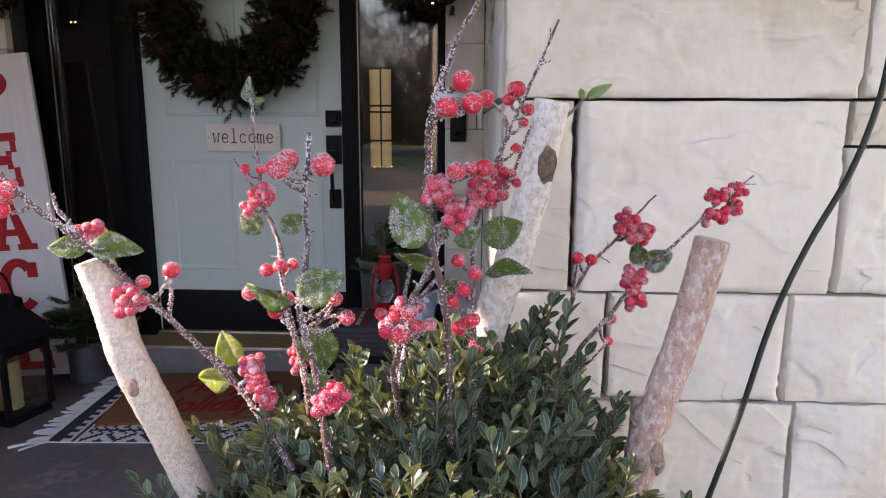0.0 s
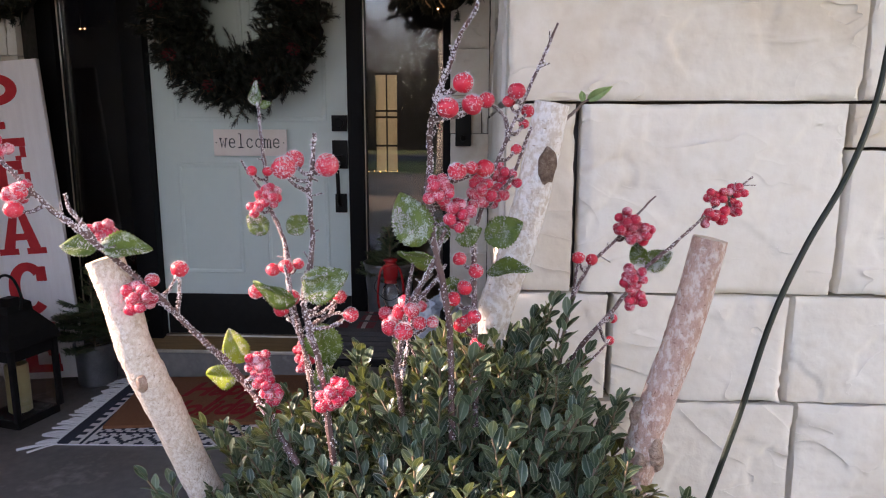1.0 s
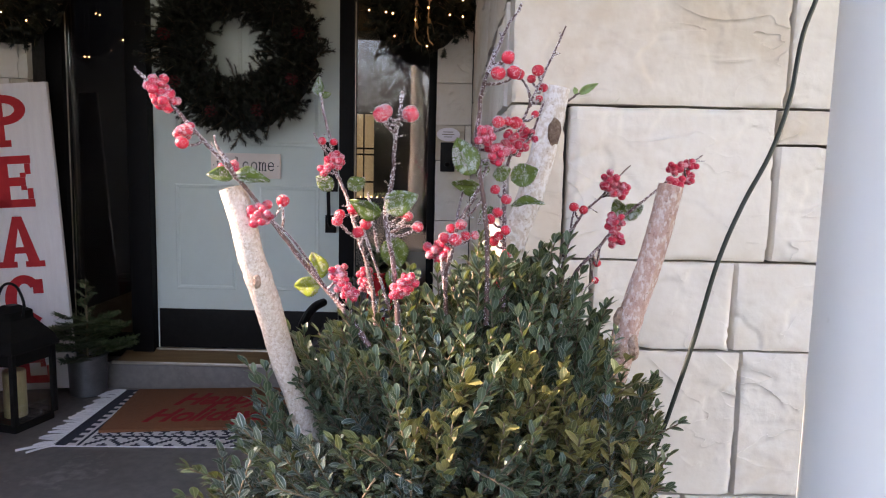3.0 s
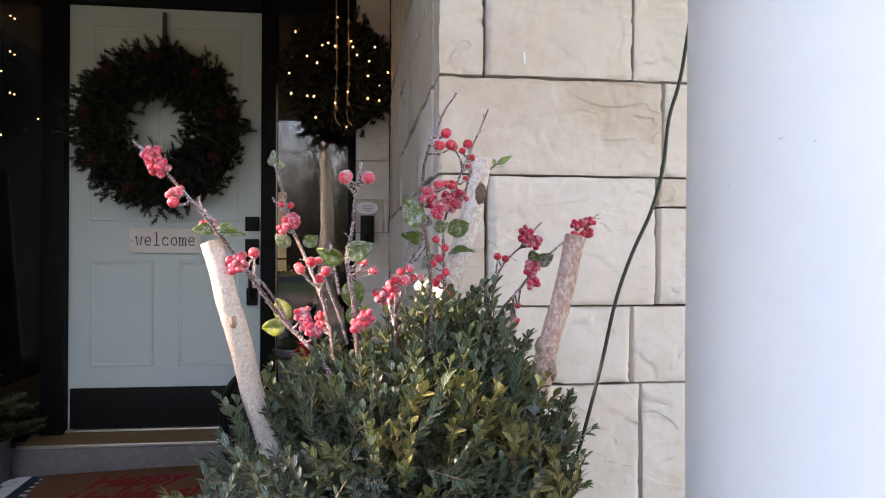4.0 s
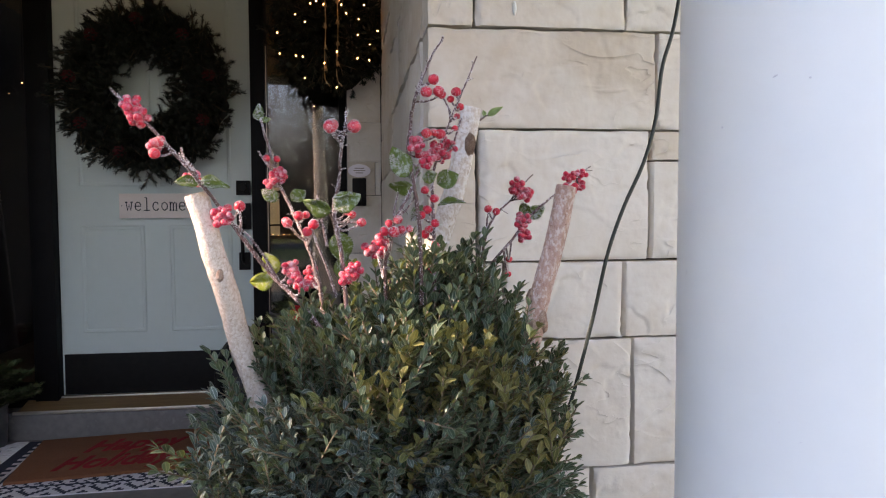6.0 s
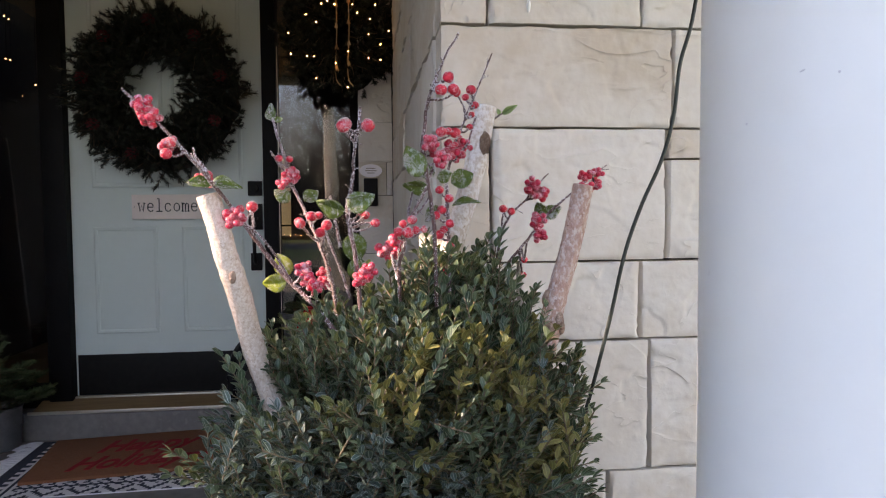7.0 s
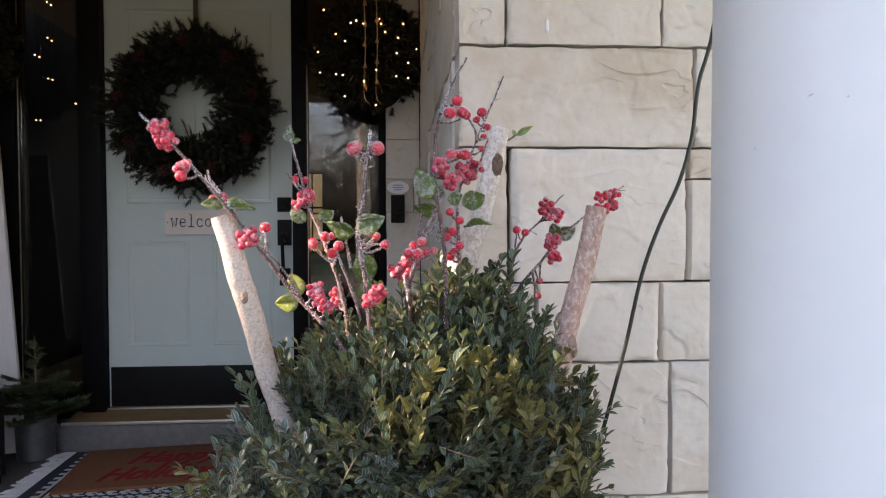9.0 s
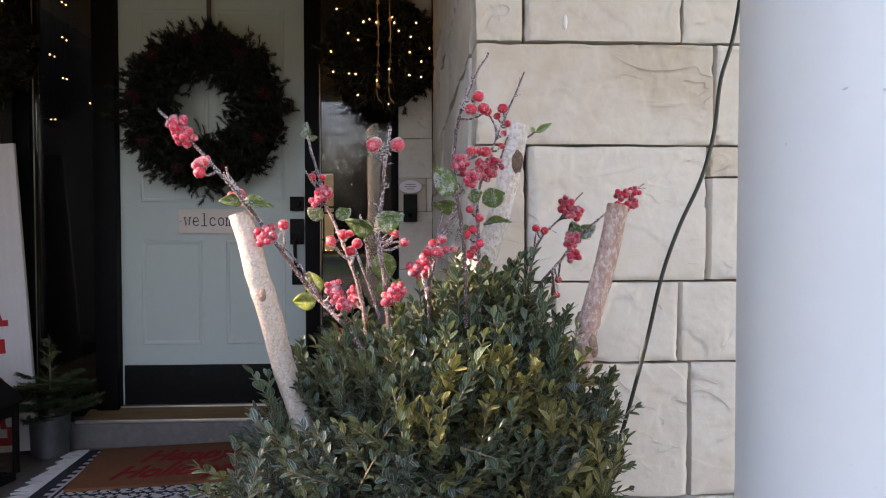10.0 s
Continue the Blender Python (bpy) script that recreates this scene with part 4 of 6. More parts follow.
log("birch_stick", "pale whitish birch stick leaning outward from the planter",
    [(-0.235, -0.325, 0.61), (-0.272, -0.338, 0.78), (-0.294, -0.354, 0.86), (-0.304, -0.374, 0.92), (-0.312, -0.388, 0.96), (-0.3215, -0.393, 0.993), (-0.329, -0.393, 1.027), (-0.341, -0.393, 1.068)],
    0.0148, M_BARK_PALE, [(0.605, 0.1, 0.0062)], M_KNOT_PALE, 0.8, [(0.60, 0.07)])
log("birch_stick", "pinkish-brown peeling stick with a dark knot",
    [(0.065, -0.335, 0.61), (0.09, -0.337, 0.75), (0.106, -0.337, 0.83), (0.118, -0.337, 0.872), (0.122, -0.337, 0.90), (0.130, -0.337, 0.93), (0.146, -0.337, 0.985), (0.1555, -0.337, 1.024), (0.167, -0.337, 1.081)],
    0.0150, M_BARK_PINK, [(0.585, -1.35, 0.0085), (0.45, 0.5, 0.0095), (0.41, 1.0, 0.008), (0.405, -0.3, 0.007)], M_KNOT_PALE, 0.7, [(0.43, 0.13), (0.58, 0.07)])
log("birch_stick", "white birch stick with an oval bark scar",
    [(-0.10, -0.31, 0.62), (-0.055, -0.31, 0.86), (-0.023, -0.31, 0.98), (-0.0125, -0.31, 1.02), (0.0025, -0.31, 1.064), (0.0135, -0.31, 1.106), (0.0225, -0.31, 1.15), (0.031, -0.31, 1.196)],
    0.0156, M_BARK_WHITE, [(0.843, 0.40, 0.0118)], M_KNOT)

# ---- frosted berry branches ----
def veined_leaf(rows=26, cols=8, tooth=0.085):
    """A broad toothed blade of unit length along +y, quilted between its side veins, with a pointed tip."""
    vs, fs = [], []
    for i in range(rows + 1):
        u = i / rows
        half = 0.37 * math.sin(math.pi * min(1, u ** 0.82)) ** 0.72 * (1.08 - 0.20 * u) + 0.004
        half *= 1 + (tooth if i % 2 else -tooth) * (1 - u) ** 0.3
        for k in range(cols + 1):
            v = 2 * k / cols - 1
            x = v * half
            quilt = 0.018 * abs(math.sin(math.pi * (6.5 * u - 1.7 * abs(v)))) * (1 - v * v) ** 0.5
            z = -0.20 * u * u + abs(x) * 0.24 + quilt - 0.05 * (abs(v) < 0.01) + 0.03 * math.sin(9 * u + 2.5 * v) * abs(v)
            vs.append((x, u, z))
    n = cols + 1
    for i in range(rows):
        for k in range(cols):
            a = i * n + k
            fs.append((a, a + 1, a + n + 1, a + n))
    return np.array(vs), fs


SPRAY_LEAF = veined_leaf()
OCT_V = np.array([(1, 0, 0), (-1, 0, 0), (0, 1, 0), (0, -1, 0), (0, 0, 1), (0, 0, -1)], float)
OCT_F = [(0, 2, 4), (2, 1, 4), (1, 3, 4), (3, 0, 4), (2, 0, 5), (1, 2, 5), (3, 1, 5), (0, 3, 5)]


def any_way(bias=(0, 0, 0)):
    return (Vector((rng.gauss(0, 1), rng.gauss(0, 1), rng.gauss(0, 1))) + Vector(bias)).normalized()


def grain(heap, p, s):
    """One sugar crystal of about size s."""
    heap.add(OCT_V * (s, s * rng.uniform(0.6, 1.4), s) @ basis(any_way()).T + np.array(p), OCT_F)


def spray(label, stem, r0, r1, berries=(), clusters=(), leaves_at=(), side_twigs=(), frosty=1.0, slim=1.0):
    """An artificial berry branch: stem through points, single berries (x, y, z, r), clusters (x, y, z, spread, count, r),
    leaves (x, y, z, dx, dy, dz, length, sort, twist): sort 1 is lime green, 2 lies flat, 3 turns its face aside."""
    berries = [(x, y, z, r * 0.86) for x, y, z, r in berries]
    o = Vector(stem[0])
    ob = thing("berry_branch", label, "branch", stem[0], group="frosted berry branches")
    N = 64
    line = smooth_line([Vector(p) - o for p in stem], N)
    for i in range(4, N - 1):
        line[i] += Vector((noise.noise(line[i] * 60), noise.noise(line[i] * 60 + Vector((9, 9, 9))), 0)) * 0.0014
    radii = [(r0 + (r1 - r0) * i / (N - 1)) * (1 + 0.28 * max(0, noise.noise(Vector((i * 0.5, r0 * 3000, o.x * 40))))) for i in range(N)]
    bm = tube(line, radii, 8, wobble=0.35)
    coats = [(line, radii)]
    ends = [(Vector(b[:3]) - o, b[3]) for b in berries] + [(Vector(c[:3]) - o, 0.004) for c in clusters]
    for p, r in ends:
        near = min(range(N), key=lambda i: (line[i] - p).length + 0.6 * max(0, line[i].z - p.z + 0.01))
        if (line[near] - p).length > 0.004:
            mid = (line[near] + p) / 2 + Vector((0, 0, -0.004))
            pts = smooth_line([line[near], mid, p], 7)
            rad = [0.0017, 0.0016, 0.0015, 0.0014, 0.0013, 0.0013, 0.0012]
            tube(pts, rad, 6, bm)
            coats.append((pts, rad))
    for tw in side_twigs:
        pts = smooth_line([Vector(p) - o for p in tw], 12)
        rad = [0.0019 - 0.00008 * i for i in range(12)]
        tube(pts, rad, 6, bm, wobble=0.4)
        coats.append((pts, rad))
    part("stem", bm, M_STEM if frosty > 0.3 else M_TWIG, ob, "brown stem crusted with frost" if frosty > 0.3 else "bare brown twig")
    dots = []
    for x, y, z, s, n, r in clusters:
        done = []
        for k in range(n):
            best = None
            for tries in range(60):
                q = any_way() * s * 2.0 * rng.random() ** 0.5
                q.z *= 1.2
                if all((q - e).length > r * 1.5 for e in done) and (best is None or q.length < best.length):
                    best = q
            if best is not None:
                done.append(best)
        for q in done:
            rr = r * rng.uniform(0.85, 1.12)
            dots.append((Vector((x, y, z)) - o + q, rr))
            part("berry", ball(Vector((x, y, z)) - o + q, rr, sub=2, squash=0.96, lump=0.10), M_BERRY_DARK, ob)
    for b in berries:
        part("berry", ball(Vector(b[:3]) - o, b[3], sub=3, squash=0.95, lump=0.09), M_BERRY, ob)
    grains = Heap()
    for lf in leaves_at:
        x, y, z, dx, dy, dz, length, lime, twist = lf
        d = Vector((dx, dy, dz)).normalized()
        thick = rng.choice((0.4, 0.9, 1.4, 2.0))
        n = [Vector((0.25 * math.sin(twist * 5), -1.0, 0.45 * math.cos(twist * 7))), Vector((-0.05, -1.0, 0.15)), Vector((0.1, -0.55, 1.0)), Vector((-1.0, -0.6, 0.2))][lime]
        lime = lime == 1
        ax = d.cross(n).normalized()
        turn = np.array(Matrix((ax, d, ax.cross(d))).transposed() @ Matrix.Rotation(0.35 * math.sin(twist * 9), 3, "Y"))
        vs = SPRAY_LEAF[0] * (length * slim, length, length) @ turn.T + np.array(Vector((x, y, z)) - o)
        h = Heap()
        h.add(vs, SPRAY_LEAF[1])
        lob = h.mesh("leaf", [M_LEAF_PLAIN if frosty == 0 else M_LEAF_LIME if lime else M_LEAF], ob, "plain green leaf" if frosty == 0 else "frosted lime-green leaf" if lime else "frosted green leaf")
        sm = lob.modifiers.new("thickness", "SOLIDIFY")
        sm.thickness = 0.0006
        if frosty:
            for k in range(int(14000 * length * (0.35 if lime else thick))):
                f = SPRAY_LEAF[1][rng.randrange(len(SPRAY_LEAF[1]))]
                a, b = rng.random(), rng.random()
                p = Vector(vs[f[0]] * (1 - a) * (1 - b) + vs[f[1]] * a * (1 - b) + vs[f[2]] * a * b + vs[f[3]] * (1 - a) * b)
                if noise.noise((p + o) * 95) + 0.4 * noise.noise((p + o) * 300) > rng.uniform(-0.05, 0.3):
                    grain(grains, p + Vector((0, -0.0007, 0.0003)), rng.uniform(0.00022, 0.00058))
    if frosty > 0.05:
        for k in range(int(12 * frosty)):
            i = rng.randrange(5, N - 3)
            a0, a1 = line[i], line[i] + (any_way((0, 0, 0.5)) + (line[i + 1] - line[i]).normalized() * 0.8).normalized() * rng.uniform(0.005, 0.014)
            grains.add(*prism(a0, a1, 0.0006), 1)
            for j in range(12):
                grain(grains, a0.lerp(a1, rng.uniform(0.2, 1.05)) + any_way() * 0.001, rng.uniform(0.0003, 0.0009))
        for pts, rad in coats:
            long = sum((b - a).length for a, b in zip(pts, pts[1:]))
            for k in range(int(3600 * long * frosty)):
                i = rng.randrange(0, len(pts) - 1)
                if pts is line and pts[i].z > pts[-1].z - 0.02 and frosty < 0.8:
                    continue
                p = pts[i].lerp(pts[i + 1], rng.random())
                heavy = max(0, noise.noise((p + o) * 75))
                p = p + any_way((0, -0.2, 0.3)) * rad[i] * rng.uniform(0.9, 1.25 + 0.7 * heavy)
                grain(grains, p, rng.uniform(0.0003, 0.00085) * (1 + 0.9 * heavy))
        for b in berries:
            q, r = Vector(b[:3]) - o, b[3]
            side = any_way((0, 0, 0.8))
            for k in range(int(1.1e7 * r * r * max(0.4, frosty))):
                d = any_way((0, 0, 0.15))
                if d.dot(side) + 0.9 * noise.noise((q + d * r) * 260) > rng.uniform(-0.9, 1.0):
                    grain(grains, q + d * r * rng.uniform(0.95, 1.06), rng.uniform(0.0002, 0.00056))
        for q, r in dots:
            for k in range(int(85 * max(0.35, frosty))):
                grain(grains, q + any_way((0, -0.2, 0.3)) * r * rng.uniform(0.95, 1.06), rng.uniform(0.00016, 0.0004))
        grains.mesh("frost", [M_FROST, M_TWIG], ob, "white sugar-like frost grains", "stuff", smooth=False)
    return ob


spray("long leaning branch with frosted red berries and lime leaves",
      [(-0.185, -0.395, 0.89), (-0.212, -0.378, 0.922), (-0.250, -0.353, 0.957), (-0.272, -0.365, 0.988), (-0.298, -0.382, 1.028), (-0.318, -0.402, 1.062), (-0.336, -0.42, 1.09), (-0.350, -0.435, 1.110), (-0.374, -0.441, 1.138), (-0.396, -0.442, 1.163), (-0.424, -0.445, 1.190)],
      0.0031, 0.0014,
      berries=[(-0.292, -0.362, 1.053, 0.0088), (-0.302, -0.392, 1.050, 0.0066), (-0.376, -0.446, 1.115, 0.0078), (-0.371, -0.446, 1.128, 0.0076)],
      clusters=[(-0.306, -0.405, 1.038, 0.009, 17, 0.0049), (-0.346, -0.385, 1.089, 0.007, 11, 0.0047), (-0.376, -0.441, 1.128, 0.006, 5, 0.005), (-0.405, -0.442, 1.173, 0.0075, 12, 0.0052), (-0.393, -0.442, 1.157, 0.0075, 13, 0.0052), (-0.226, -0.362, 0.970, 0.006, 11, 0.0045), (-0.221, -0.366, 0.958, 0.006, 9, 0.0045), (-0.209, -0.378, 0.946, 0.006, 10, 0.0045)],
      leaves_at=[(-0.250, -0.336, 0.959, -0.45, 0.05, 1.0, 0.034, 1, 0.3), (-0.251, -0.35, 0.952, -1.0, 0.1, -0.12, 0.034, 1, 1.2), (-0.331, -0.415, 1.081, 1.0, 0.45, 0.05, 0.038, 2, 1.0), (-0.333, -0.415, 1.08, -1.0, -0.3, 0.25, 0.028, 2, 1.2)],
      side_twigs=[[(-0.333, -0.417, 1.087), (-0.338, -0.422, 1.10), (-0.347, -0.423, 1.112), (-0.351, -0.422, 1.124)],
                  [(-0.243, -0.362, 0.952), (-0.258, -0.38, 0.985), (-0.277, -0.390, 1.014), (-0.297, -0.395, 1.032)],
                  [(-0.290, -0.378, 1.016), (-0.289, -0.372, 1.032), (-0.292, -0.364, 1.046)]])
spray("upright frosted branch with a leaf at its tip",
      [(-0.185, -0.33, 0.90), (-0.192, -0.32, 0.95), (-0.213, -0.295, 1.01), (-0.238, -0.23, 1.055), (-0.257, -0.215, 1.095), (-0.268, -0.19, 1.135), (-0.283, -0.153, 1.171), (-0.291, -0.132, 1.197), (-0.294, -0.125, 1.204)],
      0.0029, 0.0013,
      berries=[(-0.273, -0.219, 1.129, 0.0066), (-0.258, -0.213, 1.128, 0.0062), (-0.221, -0.284, 1.040, 0.0084), (-0.211, -0.275, 1.041, 0.0066), (-0.241, -0.262, 1.032, 0.0080), (-0.231, -0.345, 1.030, 0.0078), (-0.204, -0.36, 1.018, 0.0078), (-0.195, -0.358, 1.028, 0.0082)],
      clusters=[(-0.254, -0.219, 1.104, 0.0085, 14, 0.0052), (-0.267, -0.223, 1.090, 0.005, 5, 0.0050), (-0.204, -0.29, 0.958, 0.006, 9, 0.0046), (-0.203, -0.292, 0.944, 0.006, 10, 0.0046)],
      leaves_at=[(-0.292, -0.13, 1.199, -0.30, 0.2, 1.0, 0.031, 3, 0.2), (-0.290, -0.13, 1.198, 0.8, -0.1, 0.25, 0.014, 0, 0.9), (-0.258, -0.22, 1.063, -0.9, 0, 0.75, 0.030, 0, 1.0), (-0.236, -0.222, 1.064, 0.75, 0.4, 0.6, 0.030, 0, 0.9)],
      side_twigs=[[(-0.258, -0.215, 1.098), (-0.270, -0.213, 1.115), (-0.279, -0.213, 1.128), (-0.286, -0.213, 1.14)],
                  [(-0.226, -0.25, 1.035), (-0.242, -0.222, 1.062), (-0.257, -0.218, 1.088), (-0.266, -0.221, 1.10)],
                  [(-0.165, -0.375, 0.93), (-0.178, -0.37, 0.97), (-0.190, -0.363, 1.0), (-0.197, -0.36, 1.02)]])
spray("frosted branch with two large berries and broad frosted leaves",
      [(-0.150, -0.41, 0.90), (-0.155, -0.417, 0.97), (-0.159, -0.422, 1.0), (-0.165, -0.428, 1.035), (-0.165, -0.425, 1.056), (-0.159, -0.422, 1.08), (-0.157, -0.43, 1.109), (-0.154, -0.446, 1.132), (-0.149, -0.45, 1.15), (-0.148, -0.45, 1.171)],
      0.0028, 0.0013,
      berries=[(-0.168, -0.459, 1.1475, 0.0098), (-0.139, -0.452, 1.149, 0.0098), (-0.150, -0.419, 1.045, 0.0056), (-0.143, -0.402, 1.041, 0.0066), (-0.131, -0.419, 1.031, 0.0070), (-0.166, -0.44, 1.152, 0.0086)],
      clusters=[(-0.150, -0.42, 0.962, 0.0065, 10, 0.0048), (-0.141, -0.423, 0.970, 0.0065, 10, 0.0048)],
      leaves_at=[(-0.169, -0.435, 1.046, -1.0, 0.0, 0.22, 0.037, 0, 1.25), (-0.165, -0.43, 1.048, 1.0, 0, 0.62, 0.038, 0, 1.1), (-0.160, -0.40, 1.018, 0.12, 0.1, -1.0, 0.042, 0, 0.3), (-0.166, -0.43, 1.062, 1.0, 0.2, 0.3, 0.026, 2, 0.6), (-0.155, -0.405, 0.985, -0.1, 0.0, -1.0, 0.034, 0, 0.9)],
      side_twigs=[[(-0.155, -0.445, 1.13), (-0.161, -0.452, 1.134), (-0.167, -0.457, 1.141)], [(-0.163, -0.425, 1.022), (-0.148, -0.415, 1.03), (-0.134, -0.417, 1.031)],
                  [(-0.150, -0.405, 1.028), (-0.147, -0.402, 1.034), (-0.144, -0.402, 1.040)], [(-0.176, -0.40, 1.00), (-0.183, -0.40, 1.04), (-0.188, -0.40, 1.066)]])
spray("tall frosted branch with clustered red berries",
      [(-0.052, -0.40, 0.92), (-0.055, -0.405, 1.02), (-0.066, -0.425, 1.09), (-0.070, -0.42, 1.130), (-0.068, -0.428, 1.152), (-0.067, -0.445, 1.174), (-0.060, -0.462, 1.197), (-0.053, -0.464, 1.213), (-0.046, -0.478, 1.230), (-0.034, -0.493, 1.250)],
      0.0027, 0.0011,
      berries=[(-0.043, -0.472, 1.204, 0.0080), (-0.053, -0.478, 1.188, 0.0084), (-0.037, -0.471, 1.190, 0.0082), (-0.0275, -0.425, 1.1945, 0.0070), (-0.048, -0.434, 1.144, 0.0078), (-0.028, -0.415, 1.145, 0.0082), (-0.038, -0.425, 1.146, 0.006)],
      clusters=[(-0.060, -0.432, 1.130, 0.0075, 13, 0.0049), (-0.049, -0.425, 1.112, 0.0075, 12, 0.0049), (-0.032, -0.395, 1.124, 0.0075, 13, 0.0049)],
      leaves_at=[(-0.076, -0.432, 1.088, -0.30, -0.02, 1.0, 0.042, 0, 0.3), (-0.064, -0.422, 1.077, -1.0, 0.3, -0.1, 0.034, 0, 0.5), (-0.054, -0.41, 1.093, -0.9, -0.2, 0.25, 0.026, 0, 0.7), (-0.05, -0.40, 1.088, 0.7, 0.2, 0.2, 0.024, 0, 0.2)],
      side_twigs=[[(-0.063, -0.455, 1.19), (-0.058, -0.465, 1.193), (-0.05, -0.47, 1.20)]])
spray("frosted branch with berries beside the white stick",
      [(-0.033, -0.385, 0.90), (-0.034, -0.39, 1.0), (-0.036, -0.39, 1.05), (-0.035, -0.385, 1.09), (-0.028, -0.385, 1.12), (-0.014, -0.39, 1.16), (0.008, -0.388, 1.21), (0.026, -0.386, 1.253)],
      0.0026, 0.0009,
      berries=[(-0.005, -0.404, 1.202, 0.0076), (-0.010, -0.387, 1.195, 0.006), (0.0055, -0.37, 1.188, 0.0062), (0.004, -0.35, 1.178, 0.005), (-0.003, -0.375, 1.158, 0.0052), (-0.035, -0.412, 1.029, 0.0068), (-0.043, -0.390, 1.047, 0.0074), (-0.046, -0.385, 1.014, 0.0074), (-0.032, -0.391, 1.000, 0.0074), (-0.052, -0.40, 1.040, 0.0070), (-0.035, -0.38, 0.965, 0.0072), (-0.047, -0.40, 1.073, 0.0066), (-0.034, -0.395, 1.062, 0.0070), (-0.041, -0.395, 1.021, 0.0062)],
      clusters=[(-0.013, -0.37, 1.133, 0.0085, 15, 0.0043), (-0.019, -0.375, 1.12, 0.006, 7, 0.0046)],
      leaves_at=[(-0.027, -0.368, 1.083, 1.0, 0.15, 0.45, 0.036, 0, 0.9), (-0.025, -0.360, 1.054, 1.0, -0.3, 0.30, 0.038, 2, 1.1), (-0.045, -0.385, 1.05, -0.7, 0.2, -0.5, 0.028, 0, 0.8)],
      side_twigs=[[(-0.020, -0.385, 1.12), (-0.006, -0.375, 1.135), (0.004, -0.36, 1.16), (0.010, -0.35, 1.175)], [(-0.010, -0.39, 1.165), (-0.012, -0.388, 1.18), (-0.018, -0.40, 1.188), (-0.026, -0.42, 1.193)]],
      frosty=0.6)
spray("frosted branch with a round berry cluster over the shrub",
      [(-0.098, -0.36, 0.92), (-0.100, -0.385, 0.97), (-0.094, -0.405, 1.0), (-0.088, -0.41, 1.03), (-0.078, -0.415, 1.052), (-0.066, -0.42, 1.075), (-0.057, -0.42, 1.10)],
      0.0026, 0.0016,
      berries=[(-0.1015, -0.413, 1.019, 0.0074), (-0.090, -0.419, 1.018, 0.0086), (-0.084, -0.413, 1.034, 0.0074), (-0.079, -0.405, 1.021, 0.0068), (-0.095, -0.405, 1.029, 0.0066), (-0.068, -0.405, 1.022, 0.0058)],
      clusters=[(-0.108, -0.285, 0.990, 0.010, 12, 0.0068), (-0.096, -0.285, 0.998, 0.007, 6, 0.0068)],
      side_twigs=[[(-0.09, -0.41, 1.015), (-0.088, -0.405, 1.045), (-0.083, -0.41, 1.07)], [(-0.085, -0.41, 1.035), (-0.07, -0.40, 1.05), (-0.058, -0.40, 1.068)], [(-0.088, -0.30, 0.94), (-0.098, -0.29, 0.965), (-0.106, -0.286, 0.982)]])
spray("low twig with dark red berries against the wall",
      [(0.03, -0.315, 0.90), (0.06, -0.30, 0.96), (0.098, -0.28, 1.0), (0.133, -0.25, 1.035), (0.156, -0.25, 1.056), (0.188, -0.222, 1.075), (0.222, -0.195, 1.098), (0.262, -0.172, 1.122)],
      0.0025, 0.0009,
      berries=[(0.116, -0.187, 0.966, 0.0068), (0.114, -0.190, 0.941, 0.0062)],
      clusters=[(0.119, -0.272, 1.034, 0.0055, 9, 0.0050), (0.117, -0.272, 1.024, 0.0055, 6, 0.0050), (0.123, -0.264, 1.008, 0.0055, 9, 0.0050), (0.216, -0.195, 1.104, 0.006, 8, 0.0050), (0.240, -0.190, 1.106, 0.005, 6, 0.0050), (0.240, -0.180, 1.089, 0.0055, 8, 0.0050), (0.206, -0.205, 1.083, 0.004, 4, 0.0052), (0.222, -0.20, 1.080, 0.004, 3, 0.0058)],
      leaves_at=[(0.134, -0.244, 1.036, 0.9, -0.35, 0.62, 0.031, 0, 1.1), (0.134, -0.243, 1.037, -0.45, 0.25, 1.0, 0.026, 0, 0.6)],
      side_twigs=[[(0.088, -0.285, 0.99), (0.104, -0.23, 0.975), (0.115, -0.19, 0.964)], [(0.085, -0.285, 0.985), (0.10, -0.235, 0.955), (0.113, -0.192, 0.942)]], frosty=0.35)
spray("short twig with dark red berries against the wall",
      [(0.045, -0.30, 0.94), (0.054, -0.29, 1.0), (0.076, -0.258, 1.037), (0.109, -0.235, 1.064), (0.127, -0.228, 1.085), (0.149, -0.216, 1.105)], 0.0022, 0.0009,
      berries=[(0.065, -0.266, 1.049, 0.0074), (0.080, -0.254, 1.045, 0.0072)],
      clusters=[(0.109, -0.266, 1.083, 0.0065, 12, 0.0050), (0.113, -0.262, 1.074, 0.005, 5, 0.0050), (0.128, -0.253, 1.073, 0.0065, 11, 0.0050)],
      side_twigs=[[(0.058, -0.285, 1.01), (0.062, -0.272, 1.03), (0.065, -0.267, 1.044)]], frosty=0.35)
spray("small green twig with two leaves on the white stick", [(0.038, -0.298, 1.176), (0.055, -0.25, 1.187), (0.070, -0.215, 1.198), (0.079, -0.195, 1.203)], 0.0016, 0.001,
      leaves_at=[(0.078, -0.196, 1.202, 1.0, -0.5, 0.62, 0.028, 0, 0.9), (0.074, -0.195, 1.200, -0.05, 0.6, 1.0, 0.017, 0, 0.7)], frosty=0.0, slim=0.52)

